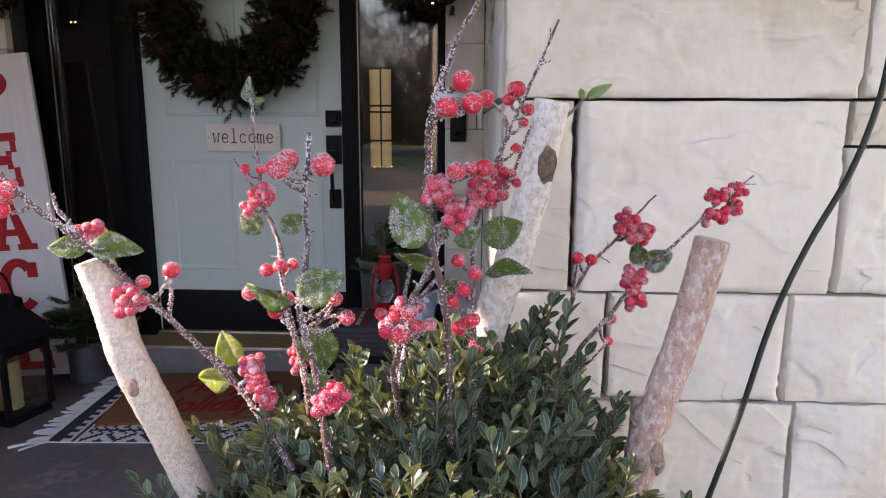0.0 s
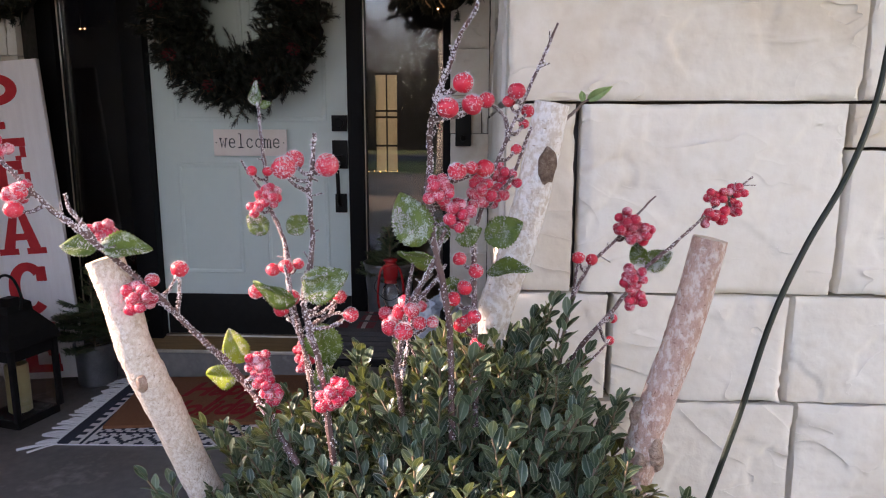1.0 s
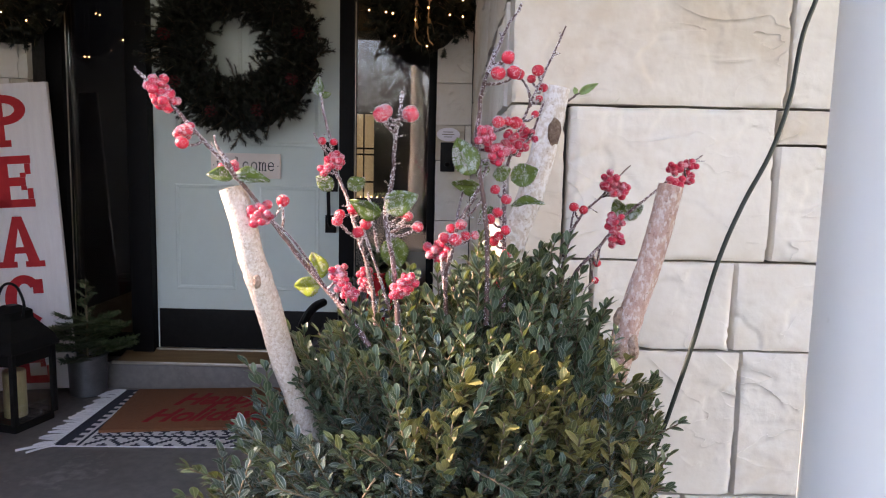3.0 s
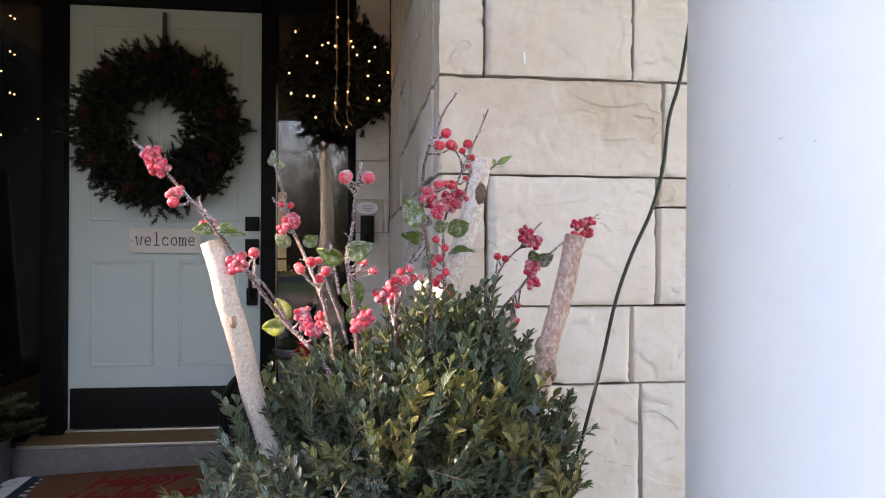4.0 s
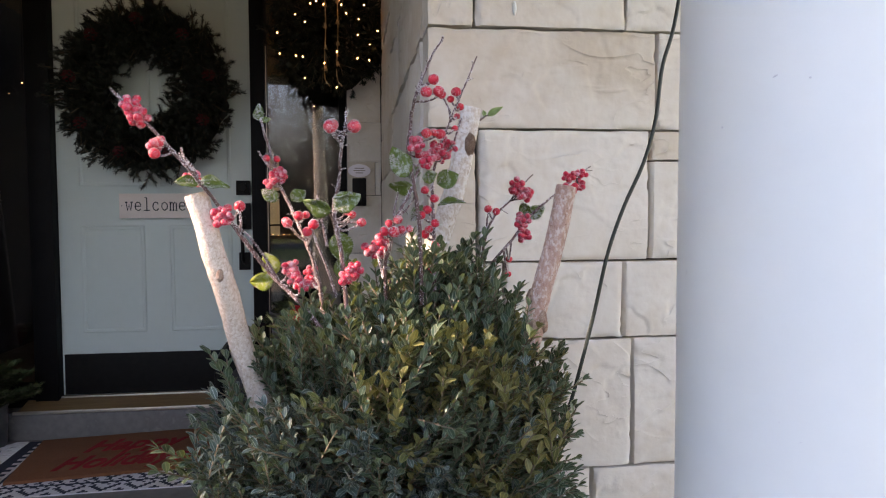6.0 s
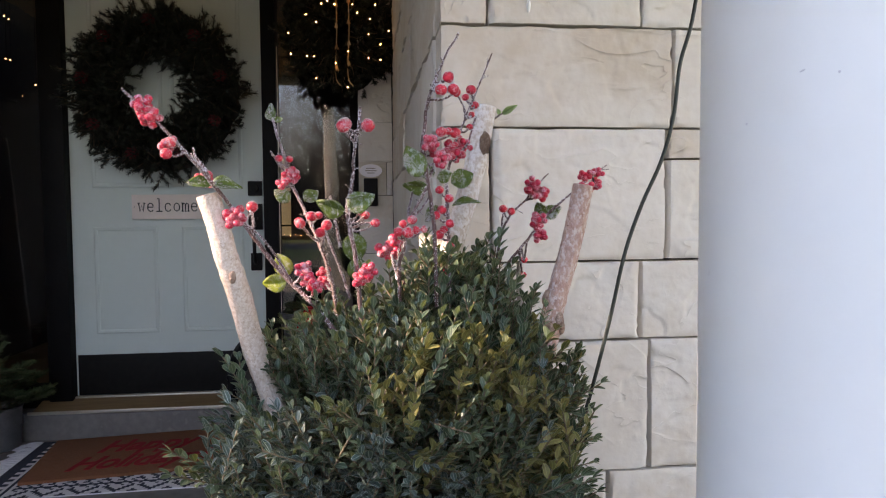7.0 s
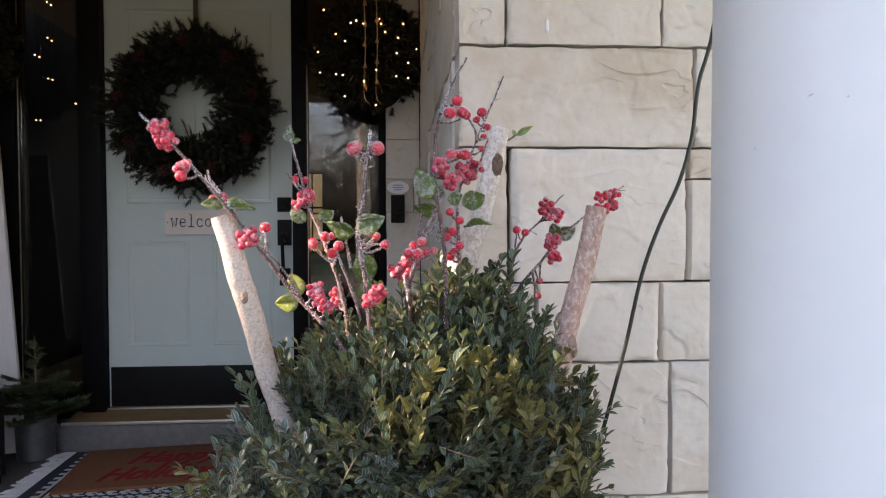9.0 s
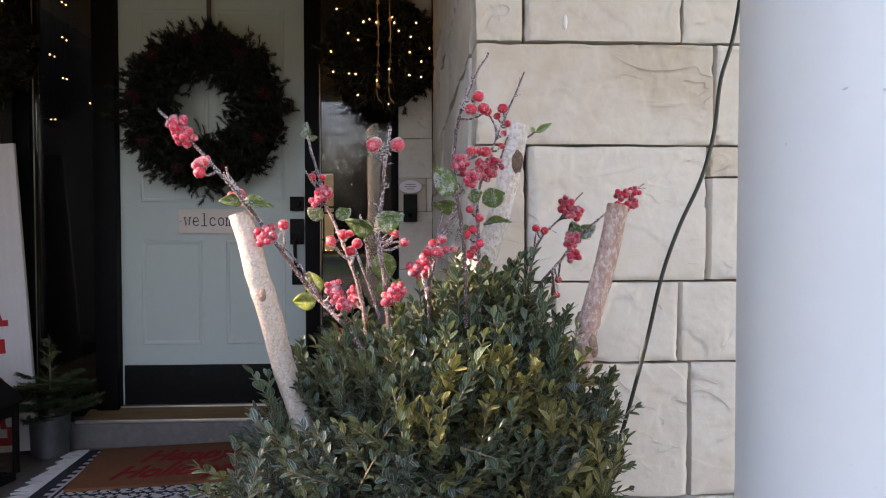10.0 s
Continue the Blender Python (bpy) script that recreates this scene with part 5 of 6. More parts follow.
# cable down the wall
cable = thing("power_cable", "dark green outdoor power cable hanging in front of the stone wall", "cable", (0, -0.012, 0))
part("sheath", tube(smooth_line([(0.50, -0.05, 2.1), (0.45, -0.15, 1.65), (0.397, -0.198, 1.382), (0.372, -0.198, 1.285), (0.3615, -0.198, 1.2), (0.341, -0.198, 1.127), (0.307, -0.198, 1.053), (0.279, -0.198, 0.974), (0.2545, -0.198, 0.868), (0.2225, -0.198, 0.747), (0.196, -0.19, 0.644), (0.175, -0.16, 0.45), (0.17, -0.12, 0.25), (0.2, -0.09, 0.06), (0.28, -0.12, 0.018)], 90), 0.0033, 8), M_CABLE, cable)

# ---- things at the door ----
def wreath(label, at, R, r, tips, seed, group):
    """A ring of fir twigs, each a twig with needles on both sides."""
    rg = random.Random(seed)
    ob = thing("wreath", label, "wreath", at, group=group)
    heap, wood = Heap(), Heap()
    for k in range(tips):
        a = rg.uniform(0, 2 * math.pi) if k % 60 else rg.gauss(-1.5, 0.13)
        tail = 1.7 if k % 60 == 0 else 1.0
        q = Vector((math.cos(a), 0, math.sin(a)))
        tang = Vector((-math.sin(a), 0, math.cos(a)))
        b = rg.uniform(0, 2 * math.pi)
        off = (q * (math.cos(b) - 0.25) + Vector((0, -1, 0)) * abs(math.sin(b)))
        base = q * (R + r * 0.08 + max(-0.75, min(0.5, rg.gauss(-0.04, 0.33))) * r) + Vector((0, -abs(rg.gauss(0, r * 0.2)), 0))
        d = (off * rg.uniform(0.6, 1.1) + tang * rg.uniform(-0.45, 0.7) + Vector((0, -0.3, 0))).normalized()
        L = r * rg.uniform(0.30, 0.55) * tail
        wood.add(*prism(base, base + d * L * 0.8, 0.002))
        n = 72
        s0 = d.orthogonal().normalized()
        for i in range(n):
            u = 0.1 + 0.9 * i / n
            p = base + d * L * u
            s = Matrix.Rotation(rg.uniform(0, 6.28), 3, d) @ s0
            nd = (s * rg.uniform(0.5, 1.1) + d * 0.7 + Vector((0, 0, -0.12))).normalized()
            w = nd.cross(d).normalized() * 0.0017
            e = p + nd * rg.uniform(0.012, 0.024)
            heap.add(np.array([tuple(p - w), tuple(p + w), tuple(e + w * 0.4), tuple(e - w * 0.4)]), [(0, 1, 2, 3)])
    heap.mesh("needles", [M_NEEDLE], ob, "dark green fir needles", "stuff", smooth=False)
    wood.mesh("twig", [M_WOODY], ob, "", "stuff", smooth=False)
    bm = bmesh.new()
    ring = [(R * math.cos(t), 0.02, R * math.sin(t)) for t in [2 * math.pi * i / 48 for i in range(49)]]
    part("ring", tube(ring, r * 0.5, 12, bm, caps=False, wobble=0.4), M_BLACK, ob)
    return ob


w = wreath("large dark green fir wreath with dull red cones on the door", (-1.104, 2.12, 1.635), 0.276, 0.172, 2300, 3, "entry wreaths")
rg = random.Random(9)
for k in range(9):
    a = k * 0.7 + 0.2
    bm = bmesh.new()
    c = Vector((math.cos(a) * 0.31, -0.10, math.sin(a) * 0.31))
    for j in range(26):
        u = j / 26
        b = j * 2.4
        rr = 0.026 * math.sin(math.pi * (0.12 + 0.85 * u))
        ball(c + Vector((math.cos(b) * rr, -0.03 + 0.06 * (1 - u) - 0.02, math.sin(b) * rr)), 0.007, bm, 1, 0.6)
    part("pine_cone", bm, M_PLAID_RED, w, "dull red pine cone")
part("hanger", box(-0.010, 0.010, 0.055, 0.068, 0.30, 0.582, 0.002), M_TRUNK, w, "narrow brown hanging strap")

for cx, seed, nm in ((-0.240, 21, "east"), (-2.11, 22, "west")):
    w = wreath("smaller lit fir wreath hanging in front of a side window", (cx, 2.0, 1.89), 0.185, 0.150, 850, seed, "entry wreaths")
    rg = random.Random(seed)
    for k in range(25):
        a = k * 0.255 + rg.uniform(-0.1, 0.1)
        R2 = rg.uniform(0.10, 0.27)
        part("bulb", ball((math.cos(a) * R2, -0.125 - rg.uniform(0, 0.05), math.sin(a) * R2), 0.0023, sub=1, squash=1.4), M_BULB, w, "warm fairy light")
    if nm == "east":
        for sx, ln in ((-0.02, 0.0), (0.035, 0.02)):
            cord = part("cord", tube(smooth_line([(sx, -0.12, 0.5), (sx, -0.13, 0.2), (sx + 0.004, -0.13, 0.0), (sx - 0.004, -0.13, -0.21), (sx + 0.02, -0.13, -0.26)], 16), 0.0025, 6), M_JUTE, w, "brown cord")
            for k in range(5):
                bm = lathe([(0.0, 0.022), (0.003, 0.021), (0.006, 0.012), (0.0095, 0.0), (0.0085, 0.002), (0.0, 0.006)], 14, at=(sx + 0.002, -0.132, -0.19 + k * 0.095 + ln))
                part("bell", bm, M_JUTE, cord, "small brown bell on the cord")

tag = thing("welcome_sign", "cream wooden sign lettered welcome hanging on the door", "sign", (-1.095, 2.185, 1.095))
part("board", box(-0.17, 0.17, -0.006, 0.009, -0.06, 0.06, 0.002), M_TAG, tag)
STROKES = {
    "w": [[(-0.40, 1.0), (-0.22, 0.0), (0.0, 0.75), (0.22, 0.0), (0.40, 1.0)], [(-0.55, 1.0), (-0.22, 1.0)], [(0.22, 1.0), (0.55, 1.0)]],
    "e": [[(-0.38, 0.52), (0.38, 0.52), (0.36, 0.75), (0.2, 0.95), (-0.05, 1.0), (-0.3, 0.85), (-0.4, 0.5), (-0.32, 0.18), (-0.05, 0.0), (0.2, 0.03), (0.4, 0.18)]],
    "l": [[(-0.28, 1.55), (0.0, 1.55), (0.0, 0.0)], [(-0.42, 0.0), (0.42, 0.0)]],
    "c": [[(0.36, 0.72), (0.22, 0.95), (-0.05, 1.0), (-0.3, 0.85), (-0.4, 0.5), (-0.32, 0.18), (-0.05, 0.0), (0.22, 0.04), (0.40, 0.22)]],
    "o": [[(0.4, 0.5), (0.32, 0.82), (0.0, 1.0), (-0.32, 0.82), (-0.4, 0.5), (-0.32, 0.18), (0.0, 0.0), (0.32, 0.18), (0.4, 0.5)]],
    "m": [[(-0.58, 1.0), (-0.42, 1.0), (-0.42, 0.0)], [(-0.42, 0.7), (-0.22, 1.0), (0.0, 0.85), (0.0, 0.0)], [(0.0, 0.7), (0.2, 1.0), (0.42, 0.85), (0.42, 0.0)],
          [(-0.56, 0.0), (-0.28, 0.0)], [(-0.12, 0.0), (0.12, 0.0)], [(0.28, 0.0), (0.56, 0.0)]],
}
for k, ch in enumerate("welcome"):
    bm = bmesh.new()
    for line in STROKES[ch]:
        tube([((k - 3) * 0.0412 + x * 0.033, -0.0078, -0.022 + z * 0.040) for x, z in line], 0.0027, 6, bm)
    for v in bm.verts:
        v.co.y = max(-0.0085, min(-0.0062, v.co.y))
    part("letter", bm, M_INK, tag, "dark typed letter")
for sx in (-0.157, 0.157):
    part("nail", ball((sx, -0.007, 0), 0.003, sub=1), M_INK, tag)

bell = thing("doorbell", "narrow black doorbell on the stone pier", "doorbell", (-0.112, 2.005, 1.155))
part("case", box(-0.033, 0.033, -0.018, 0.014, -0.067, 0.066, 0.004), M_BLACK_METAL, bell)
part("button", ball((0, -0.018, -0.035), 0.013, sub=2, squash=1), M_BLACK, bell)
plaque = thing("oval_plaque", "small oval lilac-white plaque with faint writing", "plaque", (-0.111, 2.008, 1.257))
bm = lathe([(0.0, 0.0), (0.05, 0.0), (0.054, 0.004), (0.052, 0.009), (0.0, 0.011)], 36)
bmesh.ops.transform(bm, matrix=pose(0, 0, 0, 90) @ Matrix.Diagonal((1, 0.58, 1, 1)), verts=bm.verts)
part("disc", bm, M_PORCELAIN, plaque)
for k, (wd, zz) in enumerate(((0.045, 0.011), (0.055, 0.0), (0.035, -0.011))):
    part("writing_bar", box(-wd / 2, wd / 2, -0.0135, -0.0112, zz - 0.002, zz + 0.002), M_PLAID_PALE, plaque)

# rug and mat
rug = thing("rug", "black and cream woven rug with a pale fringe", "rug", (-1.15, 1.72, 0), rz=2.5)
RX0, RX1, RY0, RY1 = -0.475, 0.60, -0.345, 0.325
part("ground_weave", box(RX0, RX1, RY0, RY1, 0.0, 0.005, 0.001), M_RUG_WHITE, rug)
bm = bmesh.new()
rg = random.Random(4)
nx, ny = 84, 52
dx, dy = (RX1 - RX0) / nx, (RY1 - RY0) / ny
for i in range(nx):
    for j in range(ny):
        edge = i < 9
        if edge:
            on = i < 4 or i == 7 or (i in (4, 5) and (j // 2) % 2)
        else:
            k = (i - 9) % 10
            on = ((abs(k - 5) + j) % 5 < 2) if (j // 5) % 2 == 0 else ((k + j) % 3 == 0 or j % 5 == 2)
        if on:
            x, y = RX0 + i * dx, RY0 + j * dy
            vs = [bm.verts.new(c) for c in ((x, y, 0.0056), (x + dx, y, 0.0056), (x + dx, y + dy, 0.0056), (x, y + dy, 0.0056))]
            bm.faces.new(vs)
part("dark_pattern", bm, M_RUG_DARK, rug, "navy geometric pattern", smooth=False)
bm = bmesh.new()
for k in range(46):
    y = RY0 + (k + 0.5) / 46 * (RY1 - RY0)
    a = rg.uniform(-0.5, 0.3)
    L = rg.uniform(0.06, 0.095)
    tube(smooth_line([(RX0 + 0.004, y, 0.005), (RX0 - L * 0.5, y + a * L * 0.4, 0.008), (RX0 - L, y + a * L, 0.004)], 5), [0.004, 0.0042, 0.0045, 0.0048, 0.003], 5, bm)
tube(smooth_line([(RX0 + 0.0, RY0 + 0.005, 0.006), (RX0 - 0.05, RY0 - 0.02, 0.008), (RX0 - 0.11, RY0 - 0.05, 0.005)], 6), 0.0055, 6, bm)
tube(smooth_line([(RX0 + 0.01, RY0 + 0.002, 0.006), (RX0 - 0.02, RY0 - 0.03, 0.008), (RX0 - 0.06, RY0 - 0.07, 0.005)], 6), 0.004, 6, bm)
part("fringe", bm, M_RUG_WHITE, rug, "pale cotton fringe")
mat_ob = thing("doormat", "brown coir doormat printed Happy Holidays in red", "doormat", (-1.115, 1.80, 0.0062), rz=7.5)
part("coir_pad", box(-0.42, 0.42, -0.265, 0.255, 0.0, 0.014, 0.004), M_COIR, mat_ob)
words("Happy", 0.19, M_MAT_RED, "lettering", mat_ob, pose(-0.01, 0.085, 0.0145) @ Matrix.Diagonal((0.80, 1.1, 1, 1)), 0.0012, "red printed word", shear=0.45, bold=0.005)
words("Holidays!", 0.19, M_MAT_RED, "lettering", mat_ob, pose(-0.01, -0.12, 0.0145) @ Matrix.Diagonal((0.76, 1.1, 1, 1)), 0.0012, "red printed word", shear=0.45, bold=0.005)

# zinc pot with a small fir
pot = thing("zinc_pot", "galvanised zinc pot with ring handles", "pot", (-1.80, 1.985, 0))
part("body", lathe([(0.0, 0.003), (0.074, 0.0), (0.08, 0.005), (0.083, 0.1), (0.087, 0.182), (0.091, 0.186), (0.091, 0.192), (0.086, 0.193), (0.082, 0.18), (0.078, 0.15), (0.0, 0.15)], 40), M_ZINC, pot)
for s in (-1, 1):
    part("handle", tube([(s * 0.088 + s * 0.014 * math.sin(t), 0, 0.13 + 0.026 * math.cos(t)) for t in [i * math.pi / 8 for i in range(17)]], 0.0025, 6), M_ZINC, pot)
part("soil", lathe([(0.0, 0.165), (0.08, 0.163), (0.08, 0.15), (0.0, 0.15)], 24), M_SOIL, pot)


def little_fir(at, height, spread, seed, label):
    rg = random.Random(seed)
    ob = thing("small_fir", label, "plant", at)
    part("trunk", tube(smooth_line([(0, 0, 0), (0.004, 0, height * 0.5), (0, 0.004, height)], 8), [0.006, 0.0055, 0.005, 0.0045, 0.004, 0.003, 0.0022, 0.0014], 6), M_WOODY, ob)
    heap, wood = Heap(), Heap()
    for k in range(50):
        low = k < 40
        u = (k / 40) if low else (k - 40) / 10
        z = height * (0.02 + 0.45 * u) if low else height * (0.45 + 0.5 * u)
        a = k * 2.4
        L = spread * (1.0 - 0.35 * u) * rg.uniform(0.75, 1.05) if low else 0.075 * (1 - 0.6 * u)
        d = Vector((math.cos(a), math.sin(a), rg.uniform(0.05, 0.4) if low else 0.9)).normalized()
        side = d.cross(Vector((0, 0, 1))).normalized()
        root = Vector((0, 0, z))
        tip = root + d * L
        wood.add(*prism(root, tip, 0.0018))
        twigs_here = [(root, tip)]
        if low:
            for q in (0.35, 0.55, 0.75):
                for sd in (-1, 1):
                    r0 = root.lerp(tip, q)
                    twigs_here.append((r0, r0 + (d + side * sd * 0.9).normalized() * L * 0.5 * (1.2 - q)))
        for p0, p1 in twigs_here:
            dd = (p1 - p0).normalized()
            s2 = dd.cross(Vector((0, 0, 1))).normalized()
            n = int((p1 - p0).length / 0.0018)
            for i in range(n):
                p = p0.lerp(p1, 0.08 + 0.92 * i / n)
                nd = (s2 * (1 if i % 2 else -1) + dd * 0.7 + Vector((0, 0, rg.uniform(-0.5, 0.8)))).normalized()
                w2 = dd * 0.0032
                e = p + nd * rg.uniform(0.016, 0.03)
                heap.add(np.array([tuple(p - w2), tuple(p + w2), tuple(e + w2 * 0.4), tuple(e - w2 * 0.4)]), [(0, 1, 2, 3)])
    heap.mesh("needles", [M_FIRTREE], ob, "soft green needles", "stuff", smooth=False)
    wood.mesh("twig", [M_WOODY], ob, "", "stuff", smooth=False)
    return ob


M_FIRTREE = material("young_fir_needle", [(0.03, 0.052, 0.022), (0.062, 0.10, 0.042), (0.11, 0.15, 0.066)], scale=30, rough=0.55, bump=0, per_island=0.4)
little_fir((-1.80, 1.985, 0.165), 0.40, 0.25, 6, "small green fir seedling growing in the zinc pot")

def slab_letter(ch, parent, zc, h=0.235, w=0.19, t=0.058):
    """A chunky slab-serif capital of flat painted strokes, centred at height zc on the board."""
    bm = bmesh.new()
    y0, y1 = -0.0016, -0.0002
    x0, x1, z0, z1 = -w / 2, w / 2, zc - h / 2, zc + h / 2

    def bar(a, b, c, d):
        box(a, b, y0, y1, c, d, bm=bm)

    def arc(cx, cz, ro_x, ro_z, a0, a1, th, n=14):
        prev = None
        for i in range(n + 1):
            a = math.radians(a0 + (a1 - a0) * i / n)
            o = (cx + ro_x * math.cos(a), cz + ro_z * math.sin(a))
            q = (cx + (ro_x - th) * math.cos(a), cz + (ro_z - th * 0.72) * math.sin(a))
            cur = [bm.verts.new((o[0], y0, o[1])), bm.verts.new((q[0], y0, q[1]))]
            if prev:
                bm.faces.new((prev[0], cur[0], cur[1], prev[1]))
            prev = cur

    if ch == "P":
        bar(x0 + 0.025, x0 + 0.025 + t, z0, z1)
        bar(x0 - 0.004, x0 + t + 0.05, z0 - 0.0005, z0 + 0.03)
        bar(x0 - 0.008, x0 + 0.024, z1 - 0.03, z1 + 0.0005)
        arc(x0 + 0.082, z1 - 0.068, 0.108, 0.068, -90, 90, 0.052)
    elif ch == "E":
        bar(x0 + 0.02, x0 + 0.02 + t, z0, z1)
        bar(x0 - 0.004, x1 - 0.004, z1 - 0.036, z1 + 0.0005)
        bar(x0 - 0.004, x1, z0 - 0.0005, z0 + 0.036)
        bar(x0 + 0.078, x1 - 0.035, zc - 0.02, zc + 0.02)
        for a, c, d in ((x1 - 0.034, z1 - 0.085, z1 - 0.0365), (x1 - 0.03, z0 + 0.0365, z0 + 0.085), (x1 - 0.058, zc - 0.04, zc - 0.0205), (x1 - 0.058, zc + 0.0205, zc + 0.04)):
            bar(a, a + 0.026, c, d)
    elif ch == "A":
        for sx in (-1, 1):
            vs = [bm.verts.new((sx * x, y0 - 0.0003 * sx, z)) for x, z in ((0.095, z0), (0.04, z0), (-0.012, z1), (0.022, z1))]
            bm.faces.new(vs)
            bar(min(sx * 0.02, sx * 0.11), max(sx * 0.02, sx * 0.11), z0 - 0.002, z0 + 0.026)
        bar(-0.05, 0.05, zc - 0.055, zc - 0.025)
    else:
        arc(0.0, zc, 0.098, 0.122, 45, 315, 0.056, 26)
        bar(0.04, 0.088, z1 - 0.085, z1 - 0.018)
    part("letter", bm, M_SIGN_RED, parent, "red painted capital", smooth=False)


# tall sign
sign = thing("tall_sign", "tall whitewashed board with red letters leaning on the wall", "sign", (-2.045, 1.97, 0.0145), rx=-0.8, ry=-4.1)
part("board", box(-0.20, 0.20, 0.0, 0.022, 0.0, 1.43, 0.003), M_SIGN, sign)
for k, ch in enumerate("PEACE"):
    slab_letter(ch, sign, 1.262 - 0.278 * k)

# black lantern with candle
lan = thing("lantern", "black metal lantern with an ivory candle inside", "lantern", (-1.89, 1.58, 0), rz=-14)
lan.scale = (1.12, 1.12, 1.12)
s = 0.088
part("base", box(-s, s, -s, s, 0.0, 0.03, 0.004), M_BLACK_METAL, lan)
for sx in (-1, 1):
    for sy in (-1, 1):
        part("post", box(sx * s - 0.009, sx * s + 0.009, sy * s - 0.009, sy * s + 0.009, 0.03, 0.29, 0.002), M_BLACK_METAL, lan)
for k in range(4):
    fr = part("side_frame", box(-s + 0.01, s - 0.01, -s - 0.003, -s + 0.005, 0.245, 0.29, 0.002), M_BLACK_METAL, lan)
    fr.matrix_basis = pose(0, 0, 0, 0, 0, 90 * k)
    gp = part("pane", box(-s + 0.01, s - 0.01, -s + 0.0055, -s + 0.0075, 0.03, 0.245), M_GLASS, fr, "clear pane", smooth=False)
    gp.visible_shadow = False
bm = bmesh.new()
loops = [[bm.verts.new((sx * r, sy * r, z)) for sx, sy in ((-1, -1), (1, -1), (1, 1), (-1, 1))] for r, z in ((0.104, 0.29), (0.107, 0.297), (0.095, 0.335), (0.05, 0.40), (0.048, 0.43), (0.02, 0.45))]
for a, b in zip(loops, loops[1:]):
    for k in range(4):
        bm.faces.new((a[k], a[(k + 1) % 4], b[(k + 1) % 4], b[k]))
bm.faces.new(loops[0][::-1])
bm.faces.new(loops[-1])
part("roof", bm, M_BLACK_METAL, lan, smooth=False)
part("handle", tube(smooth_line([(-0.052, 0, 0.41), (-0.06, 0, 0.46), (-0.035, 0, 0.515), (0, 0, 0.53), (0.035, 0, 0.515), (0.06, 0, 0.46), (0.052, 0, 0.41)], 24), 0.005, 8), M_BLACK_METAL, lan)
candle = thing("pillar_candle", "ivory pillar candle standing in the lantern", "candle", (-1.89, 1.58, 0.0345))
candle.scale = (1.12, 1.12, 1.12)
part("wax", lathe([(0.0, 0.0), (0.036, 0.0), (0.038, 0.003), (0.0375, 0.17), (0.034, 0.176), (0.02, 0.17), (0.0, 0.168)], 28), M_WAX, candle)
part("wick", tube([(0, 0, 0.165), (0.001, 0, 0.175), (0.003, 0, 0.183)], 0.0012, 5), M_INK, candle)

# red boots
for bx, by, rz in ((-1.935, 1.40, -80), (-2.07, 1.44, -95)):
    boot = thing("rubber_boot", "glossy red rubber boot with a pale lining", "boot", (bx, by, 0), rz=rz, group="red boots")
    boot.scale = (1.15, 1.15, 1.2)
    pts = smooth_line([(0.0, 0, 0.022), (0.0, 0, 0.06), (0.0, 0, 0.12), (0.0, 0, 0.22), (0.002, 0, 0.33)], 16)
    shaft = part("shaft", tube(pts, [0.046, 0.048, 0.047, 0.045, 0.044, 0.0445, 0.046, 0.048, 0.05, 0.052, 0.054, 0.056, 0.058, 0.059, 0.06, 0.06], 24, caps=False), M_RED, boot)
    bm = bmesh.new()
    n = 14
    rings = []
    for i in range(n):
        u = i / (n - 1)
        x = -0.05 + 0.24 * u
        hw = 0.046 * math.sin(math.pi * min(1, 0.12 + 0.82 * u)) ** 0.5
        hh = 0.10 * (1 - u) ** 0.8 + 0.045 * math.sin(math.pi * min(1, 0.1 + 0.86 * u)) ** 0.6
        rings.append([bm.verts.new((x, hw * math.cos(t), 0.02 + hh * max(0, math.sin(t)) + 0.002)) for t in [j * 2 * math.pi / 18 for j in range(18)]])
    for a, b in zip(rings, rings[1:]):
        for k in range(18):
            bm.faces.new((a[k], a[(k + 1) % 18], b[(k + 1) % 18], b[k]))
    bm.faces.new(rings[0][::-1]); bm.faces.new(rings[-1])
    part("foot", bm, M_RED, boot)
    bm = lathe([(0.0, 0.0), (1.0, 0.0), (1.03, 0.01), (1.0, 0.024), (0.0, 0.024)], 28)
    bmesh.ops.transform(bm, matrix=Matrix.Translation((0.07, 0, 0)) @ Matrix.Diagonal((0.125, 0.048, 1, 1)), verts=bm.verts)
    part("sole", bm, M_RED, boot)
    part("band", lathe([(0.0605, 0.312), (0.062, 0.314), (0.062, 0.322), (0.0605, 0.324)], 28), M_CREAM, shaft, "pale band under the rim")
    part("lining", lathe([(0.0605, 0.33), (0.062, 0.336), (0.058, 0.342), (0.054, 0.33), (0.05, 0.26), (0.0, 0.25)], 28), M_CREAM, shaft, "cream lining")

# black chair with blanket, bucket, lamp and cushion
chair = thing("porch_chair", "low black wooden porch chair beside the door", "chair", (-0.42, 1.74, 0))
part("seat", box(-0.27, 0.27, -0.22, 0.24, 0.27, 0.295, 0.006), M_BLACK, chair)
for sx in (-0.255, 0.255):
    for sy in (-0.2, 0.225):
        part("leg", box(sx - 0.02, sx + 0.02, sy - 0.02, sy + 0.02, 0.0, 0.27, 0.004), M_BLACK, chair)
    part("armrest", tube(smooth_line([(sx, 0.225, 0.47), (sx, 0.0, 0.49), (sx, -0.2, 0.47), (sx, -0.27, 0.42), (sx, -0.255, 0.30)], 18), 0.019, 10), M_BLACK, chair)
blanket = thing("plaid_blanket", "folded red and grey plaid wool blanket on the chair", "blanket", (-0.44, 1.70, 0.296))
